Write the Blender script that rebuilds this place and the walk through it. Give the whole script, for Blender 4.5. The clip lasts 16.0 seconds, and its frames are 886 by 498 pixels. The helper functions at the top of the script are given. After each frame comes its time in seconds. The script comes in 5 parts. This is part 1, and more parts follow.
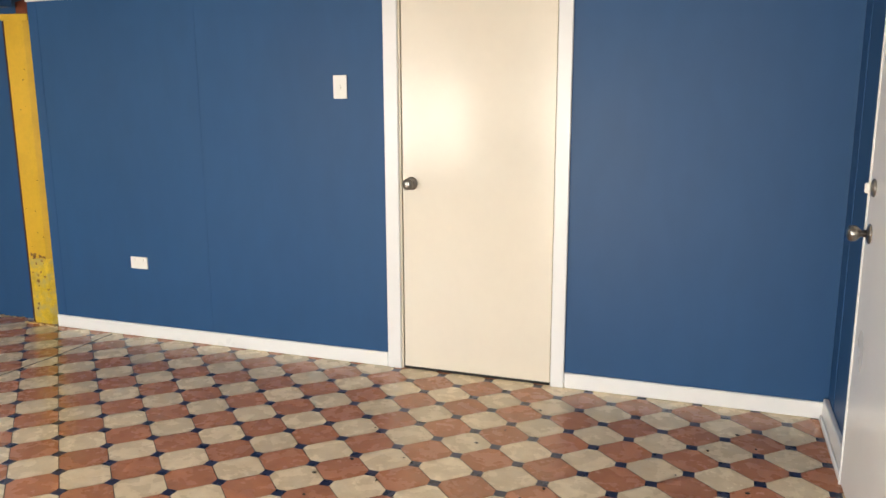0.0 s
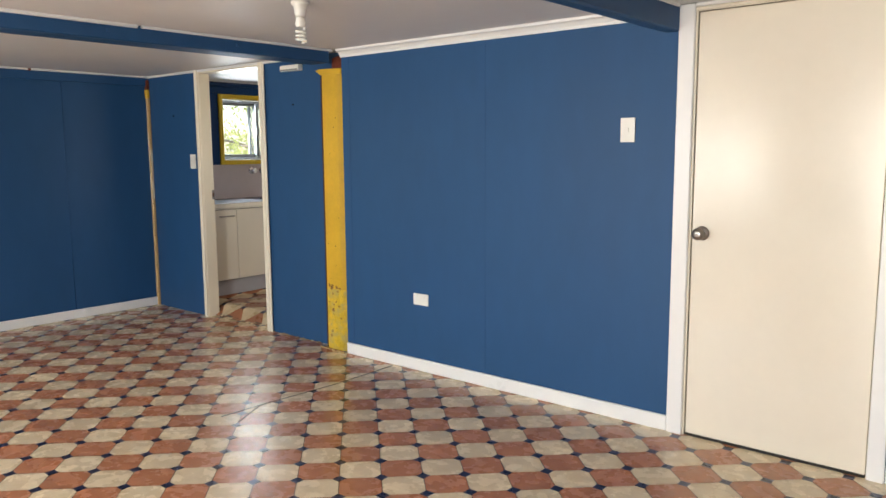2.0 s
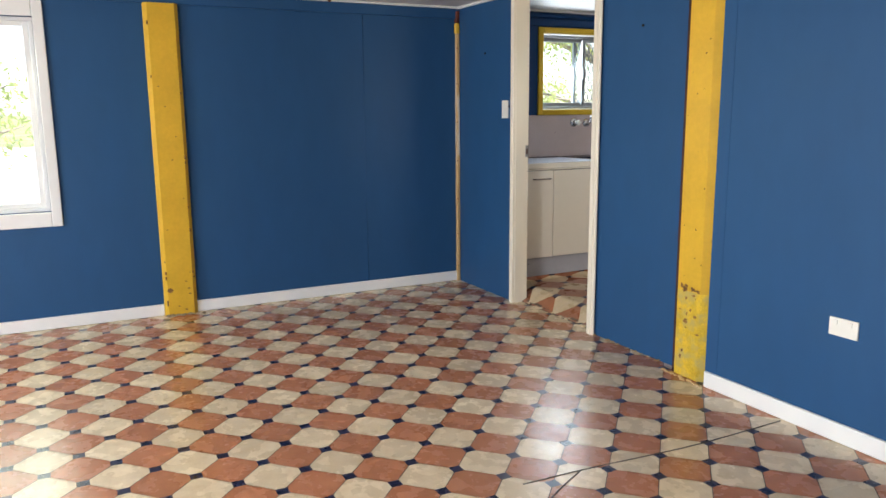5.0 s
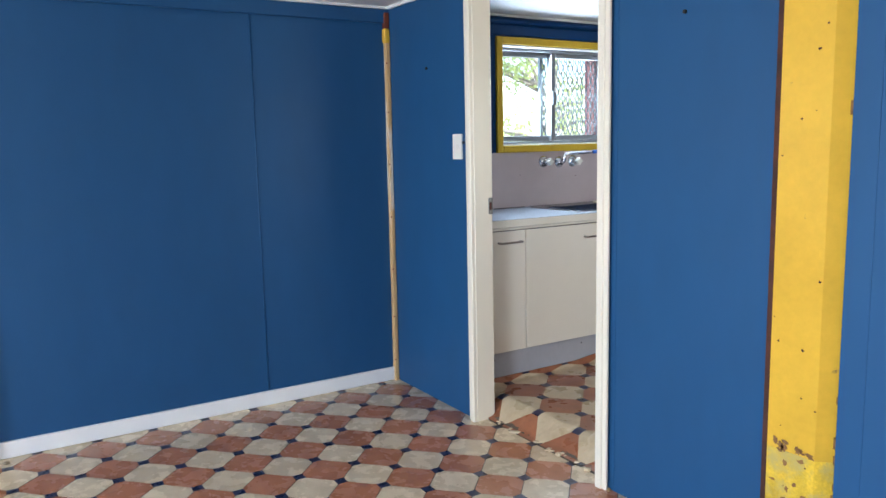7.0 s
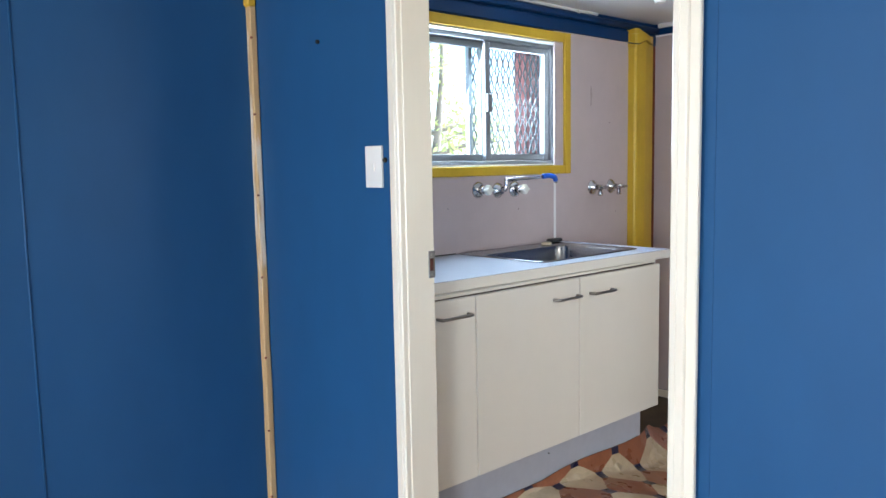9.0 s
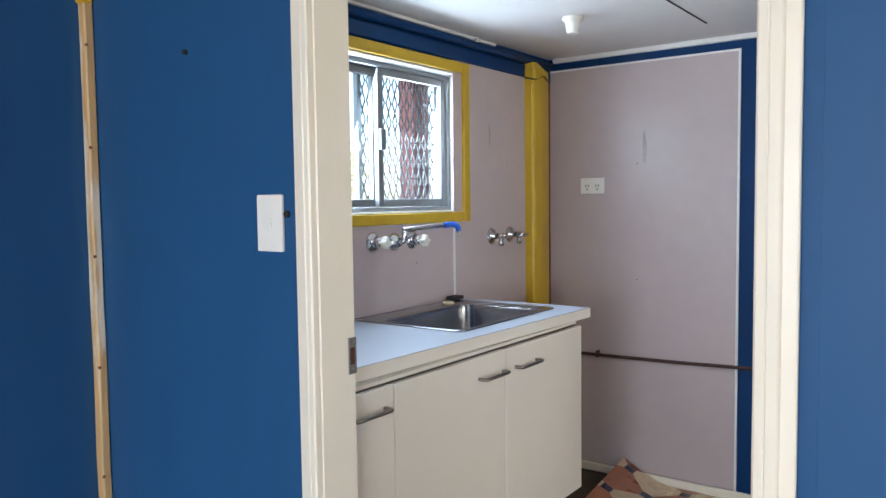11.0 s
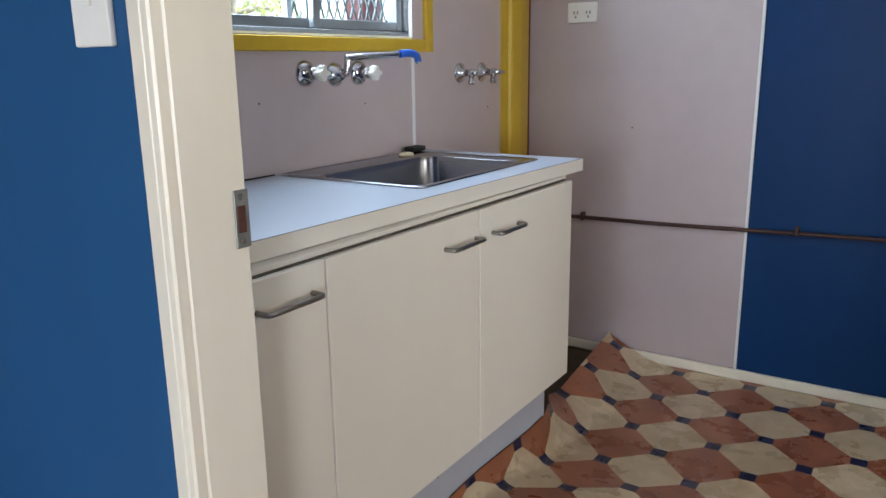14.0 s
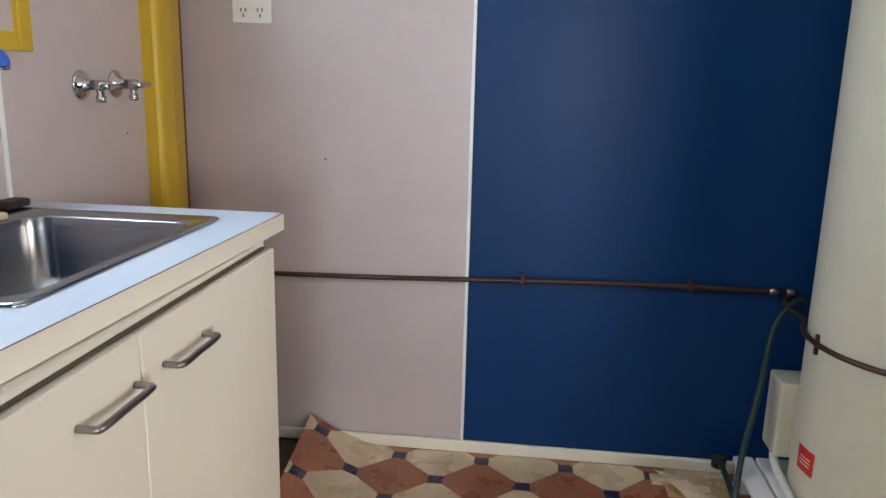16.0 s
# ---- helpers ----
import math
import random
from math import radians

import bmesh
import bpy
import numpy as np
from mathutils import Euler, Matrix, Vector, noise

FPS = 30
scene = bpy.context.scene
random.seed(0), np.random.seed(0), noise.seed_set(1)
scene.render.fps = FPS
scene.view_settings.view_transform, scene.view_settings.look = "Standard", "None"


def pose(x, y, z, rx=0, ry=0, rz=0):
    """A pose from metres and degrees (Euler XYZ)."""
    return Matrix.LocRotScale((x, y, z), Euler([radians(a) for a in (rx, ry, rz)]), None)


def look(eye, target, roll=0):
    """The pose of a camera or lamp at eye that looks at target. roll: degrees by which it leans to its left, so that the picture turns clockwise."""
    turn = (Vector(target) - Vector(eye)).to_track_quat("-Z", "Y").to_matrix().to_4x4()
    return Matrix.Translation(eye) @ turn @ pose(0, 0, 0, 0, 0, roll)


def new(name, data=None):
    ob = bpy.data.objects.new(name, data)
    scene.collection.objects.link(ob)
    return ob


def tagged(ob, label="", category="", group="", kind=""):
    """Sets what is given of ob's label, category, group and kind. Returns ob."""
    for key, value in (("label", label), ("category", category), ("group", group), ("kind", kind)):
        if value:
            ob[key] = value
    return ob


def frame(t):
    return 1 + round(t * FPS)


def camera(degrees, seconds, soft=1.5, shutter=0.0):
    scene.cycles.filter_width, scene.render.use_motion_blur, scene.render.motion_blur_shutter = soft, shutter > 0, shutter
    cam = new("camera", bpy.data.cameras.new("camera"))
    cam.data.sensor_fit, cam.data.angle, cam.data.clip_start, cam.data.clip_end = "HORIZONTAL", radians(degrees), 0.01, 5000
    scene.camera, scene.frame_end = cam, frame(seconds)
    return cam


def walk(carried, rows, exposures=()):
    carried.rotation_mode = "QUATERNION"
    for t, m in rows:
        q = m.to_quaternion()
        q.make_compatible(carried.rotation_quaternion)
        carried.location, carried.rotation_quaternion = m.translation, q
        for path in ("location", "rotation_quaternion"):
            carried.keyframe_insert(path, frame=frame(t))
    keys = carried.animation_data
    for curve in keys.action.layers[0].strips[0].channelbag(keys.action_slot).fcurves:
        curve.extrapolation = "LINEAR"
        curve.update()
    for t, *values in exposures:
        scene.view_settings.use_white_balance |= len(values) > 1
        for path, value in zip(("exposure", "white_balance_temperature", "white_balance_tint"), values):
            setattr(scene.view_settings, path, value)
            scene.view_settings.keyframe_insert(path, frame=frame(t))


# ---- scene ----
cam = camera(60.6, 16.0)
PATH = [
    (0, (-0.127, 0.573, 1.352), (-0.792, 2.421, 0.976), -0.2),
    (0.5, (-0.083, 0.572, 1.346), (-0.645, 2.456, 0.982), 0.1),
    (1, (-0.089, 0.573, 1.396), (-0.74, 2.437, 1.076), 0.0),
    (1.5, (-0.151, 0.591, 1.391), (-1.064, 2.352, 1.136), -0.3),
    (2, (-0.237, 0.676, 1.352), (-1.516, 2.192, 1.091), -0.4),
    (2.5, (-0.302, 0.785, 1.339), (-1.89, 1.965, 1.044), -0.4),
    (3, (-0.395, 0.805, 1.326), (-2.124, 1.751, 0.987), -0.4),
    (5.3, (-1.696, 1.583, 1.26), (-3.451, 2.473, 0.901), -0.5),
    (5.5, (-1.828, 1.647, 1.269), (-3.576, 2.553, 0.916), -0.7),
    (6, (-2.175, 1.808, 1.269), (-3.904, 2.757, 0.941), -0.9),
    (6.5, (-2.535, 2.008, 1.273), (-4.244, 3.003, 0.973), -1.1),
    (7, (-2.861, 2.209, 1.283), (-4.545, 3.253, 1.007), -1.2),
    (7.5, (-3.186, 2.381, 1.287), (-4.839, 3.48, 1.039), -1.2),
    (8, (-3.501, 2.58, 1.264), (-5.132, 3.717, 1.05), -1.0),
    (8.5, (-3.816, 2.706, 1.264), (-5.395, 3.914, 1.051), -1.0),
    (9, (-4.097, 2.846, 1.262), (-5.577, 4.173, 1.048), -1.1),
    (9.5, (-4.352, 2.97, 1.282), (-5.729, 4.404, 1.067), -1.1),
    (10, (-4.522, 2.999, 1.301), (-5.765, 4.555, 1.124), -1.5),
    (10.2, (-4.555, 3.015, 1.306), (-5.755, 4.606, 1.142), -1.2),
    (12.3, (-4.704, 3.245, 1.307), (-5.867, 4.869, 1.209), -0.7),
    (12.5, (-4.738, 3.282, 1.279), (-5.895, 4.908, 1.142), -1.3),
    (13, (-4.765, 3.374, 1.204), (-5.918, 4.974, 0.875), -2.5),
    (13.5, (-4.8, 3.47, 1.193), (-5.937, 5.051, 0.738), -1.9),
    (14, (-4.924, 3.556, 1.185), (-5.997, 5.176, 0.709), -0.8),
    (14.5, (-5.102, 3.681, 1.188), (-5.958, 5.427, 0.719), 0.2),
    (15, (-5.204, 3.874, 1.176), (-5.788, 5.722, 0.683), 1.5),
    (15.5, (-5.254, 4.011, 1.191), (-5.632, 5.915, 0.71), 1.9),
    (16, (-5.309, 4.163, 1.194), (-5.536, 6.099, 0.747), 1.4),
]
walk(cam, [(t, look(eye, target, roll)) for t, eye, target, roll in PATH],
     exposures=[(0.0, 1.8, 6850, 10), (1.5, 1.7, 6750, 10), (3.0, 1.7, 6350, 10), (5.5, 2.05, 6200, 10), (6.5, 2.2, 5700, 9), (7.5, 2.3, 5200, 7), (8.0, 2.35, 4950, 6), (8.5, 2.4, 5200, 6),
                (9.0, 2.45, 5450, 8), (10.2, 2.35, 5600, 9), (12.5, 2.05, 5700, 9), (14.5, 2.25, 5700, 9), (16.0, 2.5, 6050, 9)])

# ---- world, sun and window light ----
world = bpy.data.worlds.new("world")
scene.world = world
world.use_nodes = True
wn = world.node_tree.nodes
sky = wn.new("ShaderNodeTexSky")
sky.sky_type, sky.sun_disc = "NISHITA", False
SUN_UP, SUN_ROUND = radians(52), radians(35)
sky.sun_elevation, sky.sun_rotation = SUN_UP, SUN_ROUND
world.node_tree.links.new(sky.outputs[0], wn["Background"].inputs[0])
wn["Background"].inputs[1].default_value = 0.15
sun = new("sun", bpy.data.lights.new("sun", "SUN"))
sun.data.energy, sun.data.angle, sun.data.color = 5.0, radians(0.5), (1.0, 0.95, 0.87)
sun.matrix_world = look((math.sin(SUN_ROUND) * math.cos(SUN_UP) * 30, math.cos(SUN_ROUND) * math.cos(SUN_UP) * 30, math.sin(SUN_UP) * 30), (0, 0, 0))


def window_light(name, at, towards, width, height, watts, color):
    ob = new(name, bpy.data.lights.new(name, "AREA"))
    ob.data.shape, ob.data.size, ob.data.size_y = "RECTANGLE", width, height
    ob.data.energy, ob.data.color = watts, color
    ob.matrix_world = look(at, towards)
    return ob


window_light("sky_light_west_window", (-6.60, 1.05, 1.25), (-5.0, 1.05, 0.5), 0.72, 1.05, 4.2, (0.98, 0.97, 0.68))
window_light("sky_light_kitchen_window", (-6.58, 5.27, 1.55), (-5.0, 5.27, 0.9), 0.84, 0.55, 6, (0.86, 0.94, 1.0))
window_light("sky_light_south_window", (-3.4, -1.70, 1.15), (-3.4, 0.0, 0.6), 0.42, 1.0, 8, (1.0, 0.97, 0.92))
window_light("sky_light_south_door", (-1.2, -1.70, 1.0), (-1.2, 0.0, 0.3), 1.3, 1.75, 53, (1.0, 0.97, 0.92))
# fill light, added to brighten the west half of the main room
window_light("fill_light_south_west", (-4.45, -1.70, 1.15), (-4.6, 0.0, 0.5), 0.9, 1.15, 22, (0.95, 0.97, 1.0))
# warm fill from the east, added to brighten cabinet fronts and north wall
window_light("fill_light_kitchen_east", (-3.57, 5.16, 1.38), (-5.55, 6.3, 1.6), 0.85, 0.62, 3.3, (1.0, 0.82, 0.62))

# ---- helpers for meshes ----
ORIGIN = {}
SHIFT = Vector((0, 0, 0))   # where a space's own layout starts


def box(bm, x0, x1, y0, y1, z0, z1, bevel=0.0, seg=1):
    """An axis-aligned box, its edges rounded by bevel."""
    m = Matrix.Translation(((x0 + x1) / 2, (y0 + y1) / 2, (z0 + z1) / 2)) @ Matrix.Diagonal((abs(x1 - x0), abs(y1 - y0), abs(z1 - z0), 1))
    made = bmesh.ops.create_cube(bm, size=1, matrix=m)
    if bevel:
        edges = {e for v in made["verts"] for e in v.link_edges}
        bmesh.ops.bevel(bm, geom=list(edges), offset=bevel, segments=seg, profile=0.6, affect="EDGES")
    return bm


def boxed(*args, **kw):
    return box(bmesh.new(), *args, **kw)


def tube(bm, points, radius, sides=12, radii=None):
    """A round bar along points, closed at both ends."""
    pts = [Vector(p) for p in points]
    rings = []
    side = None
    for i, p in enumerate(pts):
        d = (pts[min(i + 1, len(pts) - 1)] - pts[max(i - 1, 0)]).normalized()
        if side is None:
            side = d.orthogonal().normalized()
        side = (side - d * side.dot(d)).normalized()
        up = d.cross(side)
        r = radii[i] if radii else radius
        rings.append([bm.verts.new(p + r * (math.cos(a) * side + math.sin(a) * up)) for a in (2 * math.pi * k / sides for k in range(sides))])
    for a, b in zip(rings, rings[1:]):
        for k in range(sides):
            bm.faces.new((a[k], a[(k + 1) % sides], b[(k + 1) % sides], b[k])).smooth = True
    bm.faces.new(rings[0][::-1])
    bm.faces.new(rings[-1])
    return bm


def lathe(bm, at, axis, profile, sides=24):
    """A turned body: profile holds (distance along the axis, radius)."""
    a = Vector(axis).normalized()
    return tube(bm, [Vector(at) + a * d for d, _ in profile], 0, sides, [max(r, 0.0005) for _, r in profile])


def prism(bm, outline, z0, z1):
    """An upright prism over an outline in x and y."""
    low = [bm.verts.new((x, y, z0)) for x, y in outline]
    high = [bm.verts.new((x, y, z1)) for x, y in outline]
    n = len(outline)
    bm.faces.new(low[::-1])
    bm.faces.new(high)
    for i in range(n):
        bm.faces.new((low[i], low[(i + 1) % n], high[(i + 1) % n], high[i]))
    return bm


def arc(points, steps=6):
    """Rounds off a line of points (Catmull-Rom)."""
    p = [Vector(q) for q in points]
    p = [p[0]] + p + [p[-1]]
    out = []
    for i in range(1, len(p) - 2):
        for k in range(steps):
            t = k / steps
            out.append(0.5 * (2 * p[i] + (p[i + 1] - p[i - 1]) * t + (2 * p[i - 1] - 5 * p[i] + 4 * p[i + 1] - p[i + 2]) * t * t + (3 * p[i] - p[i - 1] - 3 * p[i + 1] + p[i + 2]) * t ** 3))
    return out + [p[-2]]


def mesh_of(name, bm, material):
    bmesh.ops.recalc_face_normals(bm, faces=bm.faces[:])
    bmesh.ops.translate(bm, verts=bm.verts[:], vec=SHIFT)
    me = bpy.data.meshes.new(name)
    bm.to_mesh(me)
    bm.free()
    me.materials.append(material)
    return me


def part(name, bm, material, parent, label=""):
    """One mesh object under a thing or under a part, built in world places."""
    ob = new(name, mesh_of(name, bm, material))
    ob.parent = parent
    at = ORIGIN.get(parent.name, Vector((0, 0, 0)))
    ob.matrix_parent_inverse = Matrix.Translation(-at)
    ORIGIN[ob.name] = Vector((0, 0, 0))
    return tagged(ob, label=label)


def thing(name, at, label, category, group="", kind=""):
    """An Empty at a thing's base."""
    ob = new(name)
    ob.empty_display_size = 0.1
    ob.location = Vector(at) + SHIFT
    ORIGIN[ob.name] = Vector(at) + SHIFT
    return tagged(ob, label, category, group, kind)


def solid(name, bm, material, label, category, group="", kind=""):
    """A thing that is one mesh."""
    return tagged(new(name, mesh_of(name, bm, material)), label, category, group, kind)


def structure(name, bm, material, label, category):
    return solid(name, bm, material, label, category, kind="structure")


# ---- materials ----
def material(name, color, rough=0.5, metal=0.0, vary=0.12, scale=4.0, bump=0.0, bump_scale=60.0, second=None, amount=0.0, amount_scale=2.0, island="", stretch=(1, 1, 1), coat=0.0, rough_vary=0.03, soft=0.03, spec=0.5):
    """Paint or stuff with mottling at two scales, fine relief and, if wanted, patches of a second colour."""
    m = bpy.data.materials.new(name)
    m.use_nodes = True
    nt = m.node_tree
    nodes, link = nt.nodes, nt.links.new
    bsdf = nodes["Principled BSDF"]
    bsdf.inputs["Metallic"].default_value = metal
    bsdf.inputs["Specular IOR Level"].default_value = spec
    bsdf.inputs["Coat Weight"].default_value = coat
    bsdf.inputs["Coat Roughness"].default_value = 0.12
    geo = nodes.new("ShaderNodeNewGeometry")
    mapping = nodes.new("ShaderNodeMapping")
    mapping.inputs["Scale"].default_value = stretch
    link(geo.outputs["Position"], mapping.inputs["Vector"])

    def noise_of(s, detail=4.0, rough_=0.55):
        n = nodes.new("ShaderNodeTexNoise")
        n.inputs["Scale"].default_value, n.inputs["Detail"].default_value, n.inputs["Roughness"].default_value = s, detail, rough_
        link(mapping.outputs[0], n.inputs["Vector"])
        return n.outputs["Fac"]

    def ramp(v, a, b, lo, hi):
        r = nodes.new("ShaderNodeMapRange")
        r.inputs["From Min"].default_value, r.inputs["From Max"].default_value = a, b
        r.inputs["To Min"].default_value, r.inputs["To Max"].default_value = lo, hi
        link(v, r.inputs["Value"])
        return r.outputs[0]

    def math_(op, a, b):
        n = nodes.new("ShaderNodeMath")
        n.operation = op
        for k, v in enumerate((a, b)):
            if isinstance(v, (int, float)):
                n.inputs[k].default_value = v
            else:
                link(v, n.inputs[k])
        return n.outputs[0]

    broad, fine = noise_of(scale), noise_of(scale * 9, 6.0)
    shade = math_("MULTIPLY", ramp(broad, 0.3, 0.7, 1 - vary, 1 + vary), ramp(fine, 0.3, 0.7, 1 - vary * 0.5, 1 + vary * 0.5))
    if island:
        if island == "object":
            src = nodes.new("ShaderNodeObjectInfo").outputs["Random"]
        else:
            src = geo.outputs["Random Per Island"]
        shade = math_("MULTIPLY", shade, ramp(src, 0, 1, 0.88, 1.1))
    mix = nodes.new("ShaderNodeMix")
    mix.data_type, mix.blend_type = "RGBA", "MULTIPLY"
    mix.inputs["Factor"].default_value = 1.0
    mix.inputs["A"].default_value = (*color, 1)
    comb = nodes.new("ShaderNodeCombineColor")
    for k in range(3):
        link(shade, comb.inputs[k])
    link(comb.outputs[0], mix.inputs["B"])
    out = mix.outputs["Result"]
    if second:
        over = nodes.new("ShaderNodeMix")
        over.data_type = "RGBA"
        patch = ramp(noise_of(amount_scale, 8.0 if soft < 0.1 else 3.0, 0.62), 1 - amount - soft, 1 - amount + soft, 0, 1)
        link(patch, over.inputs["Factor"])
        link(out, over.inputs["A"])
        over.inputs["B"].default_value = (*second, 1)
        out = over.outputs["Result"]
    link(out, bsdf.inputs["Base Color"])
    link(ramp(broad, 0.3, 0.7, max(rough - rough_vary, 0.02), rough + rough_vary), bsdf.inputs["Roughness"])
    if bump:
        b = nodes.new("ShaderNodeBump")
        b.inputs["Strength"].default_value, b.inputs["Distance"].default_value = bump, 0.002
        link(noise_of(bump_scale, 3.0), b.inputs["Height"])
        link(b.outputs[0], bsdf.inputs["Normal"])
    return m


BLUE = material("blue_paint", (0.019, 0.077, 0.192), 0.50, vary=0.07, scale=1.1, bump=0.05, bump_scale=160, stretch=(1, 1, 0.4), spec=0.30, rough_vary=0.05)
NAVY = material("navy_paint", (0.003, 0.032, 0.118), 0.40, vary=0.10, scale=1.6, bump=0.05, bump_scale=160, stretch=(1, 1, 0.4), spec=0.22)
WHITE = material("white_gloss_paint", (0.80, 0.80, 0.79), 0.30, vary=0.02, scale=2, bump=0.015, bump_scale=90)
CREAM = material("cream_door_paint", (0.76, 0.70, 0.585), 0.20, vary=0.02, scale=2, bump=0.012, bump_scale=120)
JAMB = material("cream_white_trim_paint", (0.78, 0.72, 0.59), 0.3, vary=0.03, scale=3, bump=0.05, bump_scale=40, stretch=(1, 1, 0.12), second=(0.67, 0.59, 0.45), amount=0.25, amount_scale=12)
CEILING = material("ceiling_paint", (0.74, 0.73, 0.72), 0.5, vary=0.02, scale=1.0, bump=0.02)
YELLOW = material("yellow_paint", (0.67, 0.41, 0.035), 0.36, vary=0.08, scale=5, bump=0.25, spec=0.3, bump_scale=22, second=(0.22, 0.14, 0.06), amount=0.285, amount_scale=14)
YELLOW_WORN = material("worn_yellow_paint", (0.62, 0.42, 0.03), 0.45, vary=0.25, scale=14, bump=0.8, spec=0.3, bump_scale=35, second=(0.47, 0.37, 0.11), amount=0.46, amount_scale=16, soft=0.08)
RUST_DARK = material("dark_rust", (0.055, 0.016, 0.008), 0.8, vary=0.5, scale=20, bump=0.8, bump_scale=60)
YELLOW_FRAME = material("yellow_frame_paint", (0.55, 0.37, 0.025), 0.4, vary=0.06, scale=5, bump=0.08, spec=0.3, bump_scale=40)
RUST = material("rusty_steel", (0.14, 0.030, 0.012), 0.75, vary=0.4, scale=14, bump=0.8, bump_scale=60)
RAWWOOD = material("raw_timber", (0.52, 0.34, 0.15), 0.6, vary=0.18, scale=7, bump=0.4, bump_scale=50, stretch=(1, 1, 0.12), second=(0.70, 0.62, 0.48), amount=0.42, amount_scale=10)
MAUVE = material("mauve_laminate", (0.50, 0.425, 0.42), 0.33, vary=0.05, scale=1.5, bump=0.01, bump_scale=150)
CABINET = material("cream_laminate", (0.80, 0.75, 0.645), 0.36, vary=0.015, scale=2, bump=0.01, bump_scale=150)
# the blue of the reflected sky is put into the laminate's colour
WORKTOP = material("laminate_with_sky_tint", (0.42, 0.47, 0.55), 0.36, vary=0.02, scale=2, bump=0.004, bump_scale=200, rough_vary=0.008)
PLINTH = material("grey_plinth_paint", (0.46, 0.47, 0.52), 0.45, vary=0.05, scale=4, bump=0.15)
STEEL = material("brushed_steel", (0.38, 0.39, 0.41), 0.24, 1.0, vary=0.08, scale=5, bump=0.012, bump_scale=120, stretch=(1, 0.15, 1), rough_vary=0.04)
CHROME = material("chrome", (0.55, 0.55, 0.56), 0.10, 1.0, vary=0.03, rough_vary=0.03)
NICKEL = material("satin_nickel", (0.30, 0.28, 0.26), 0.3, 1.0, vary=0.05)
MESHWIRE = material("weathered_grey_wire", (0.10, 0.11, 0.11), 0.6, 0.2, vary=0.1, scale=9)
STRIKE = material("dull_zinc_plate", (0.20, 0.195, 0.185), 0.4, 0.6, vary=0.15, scale=30)
FLAKE = material("brown_primer", (0.22, 0.11, 0.032), 0.7, vary=0.3, scale=30, bump=0.5)
CHIPBOARD = material("raw_chipboard_edge", (0.33, 0.26, 0.17), 0.8, vary=0.3, scale=30, bump=0.4, bump_scale=120)
ALU = material("grey_aluminium", (0.24, 0.255, 0.265), 0.42, 0.5, vary=0.05, scale=6)
# near-black for small dark parts; also stands in for shade in gaps
DARKGAP = material("dark_gap", (0.02, 0.018, 0.016), 0.9, vary=0.2)
PLASTIC = material("white_plastic", (0.80, 0.78, 0.72), 0.35, vary=0.02)
KNOBWHITE = material("clear_white_plastic", (0.82, 0.82, 0.76), 0.2, vary=0.03, coat=0.4)
BLACKRUBBER = material("black_rubber", (0.015, 0.015, 0.015), 0.6, vary=0.2)
BEIGEPLUG = material("beige_plastic", (0.62, 0.52, 0.36), 0.45, vary=0.06)
BLUEPLASTIC = material("blue_plastic", (0.03, 0.12, 0.55), 0.35, vary=0.08)
COPPER = material("painted_copper_pipe", (0.055, 0.024, 0.017), 0.42, 0.3, vary=0.3, scale=12, bump=0.3)
GREENHOSE = material("green_hose", (0.005, 0.032, 0.024), 0.45, vary=0.15, scale=9)
TANK = material("heater_enamel", (0.62, 0.57, 0.44), 0.35, vary=0.03, scale=2.5, bump=0.01)
REDLABEL = material("red_sticker", (0.62, 0.03, 0.02), 0.4, vary=0.05)
SMUDGE = material("brown_smudge", (0.40, 0.335, 0.32), 0.45, vary=0.12, scale=20, second=(0.27, 0.22, 0.20), amount=0.42, amount_scale=16, soft=0.2)
SUBFLOOR = material("dark_subfloor", (0.075, 0.055, 0.035), 0.7, vary=0.35, scale=7, bump=0.4)
VINYL_BACK = material("vinyl_backing", (0.10, 0.075, 0.055), 0.6, vary=0.2, scale=8)
LINO_CREAM = material("cream_vinyl_print", (0.78, 0.65, 0.45), 0.27, vary=0.07, scale=11, island="object", bump=0.03, bump_scale=18, second=(0.60, 0.46, 0.27), amount=0.33, amount_scale=14, soft=0.3, rough_vary=0.05)
LINO_TERRA = material("terracotta_vinyl_print", (0.45, 0.18, 0.088), 0.27, vary=0.13, scale=12, island="object", bump=0.03, bump_scale=18, second=(0.50, 0.22, 0.11), amount=0.42, amount_scale=16, soft=0.3, rough_vary=0.05)
LINO_NAVY = material("navy_vinyl_print", (0.018, 0.02, 0.055), 0.28, vary=0.2, scale=20, island="object")
LINO_CREAM_F = material("cream_vinyl_field", (0.78, 0.65, 0.45), 0.27, vary=0.07, scale=11, island="island", bump=0.03, bump_scale=18, second=(0.60, 0.46, 0.27), amount=0.33, amount_scale=14, soft=0.3, rough_vary=0.05)
LINO_TERRA_F = material("terracotta_vinyl_field", (0.45, 0.18, 0.088), 0.27, vary=0.13, scale=12, island="island", bump=0.03, bump_scale=18, second=(0.50, 0.22, 0.11), amount=0.42, amount_scale=16, soft=0.3, rough_vary=0.05)
LINO_CREAM_K = material("worn_cream_vinyl_print", (0.61, 0.50, 0.33), 0.30, vary=0.10, scale=9, island="object", bump=0.05, bump_scale=18, second=(0.40, 0.29, 0.16), amount=0.36, amount_scale=7, soft=0.22, rough_vary=0.08)
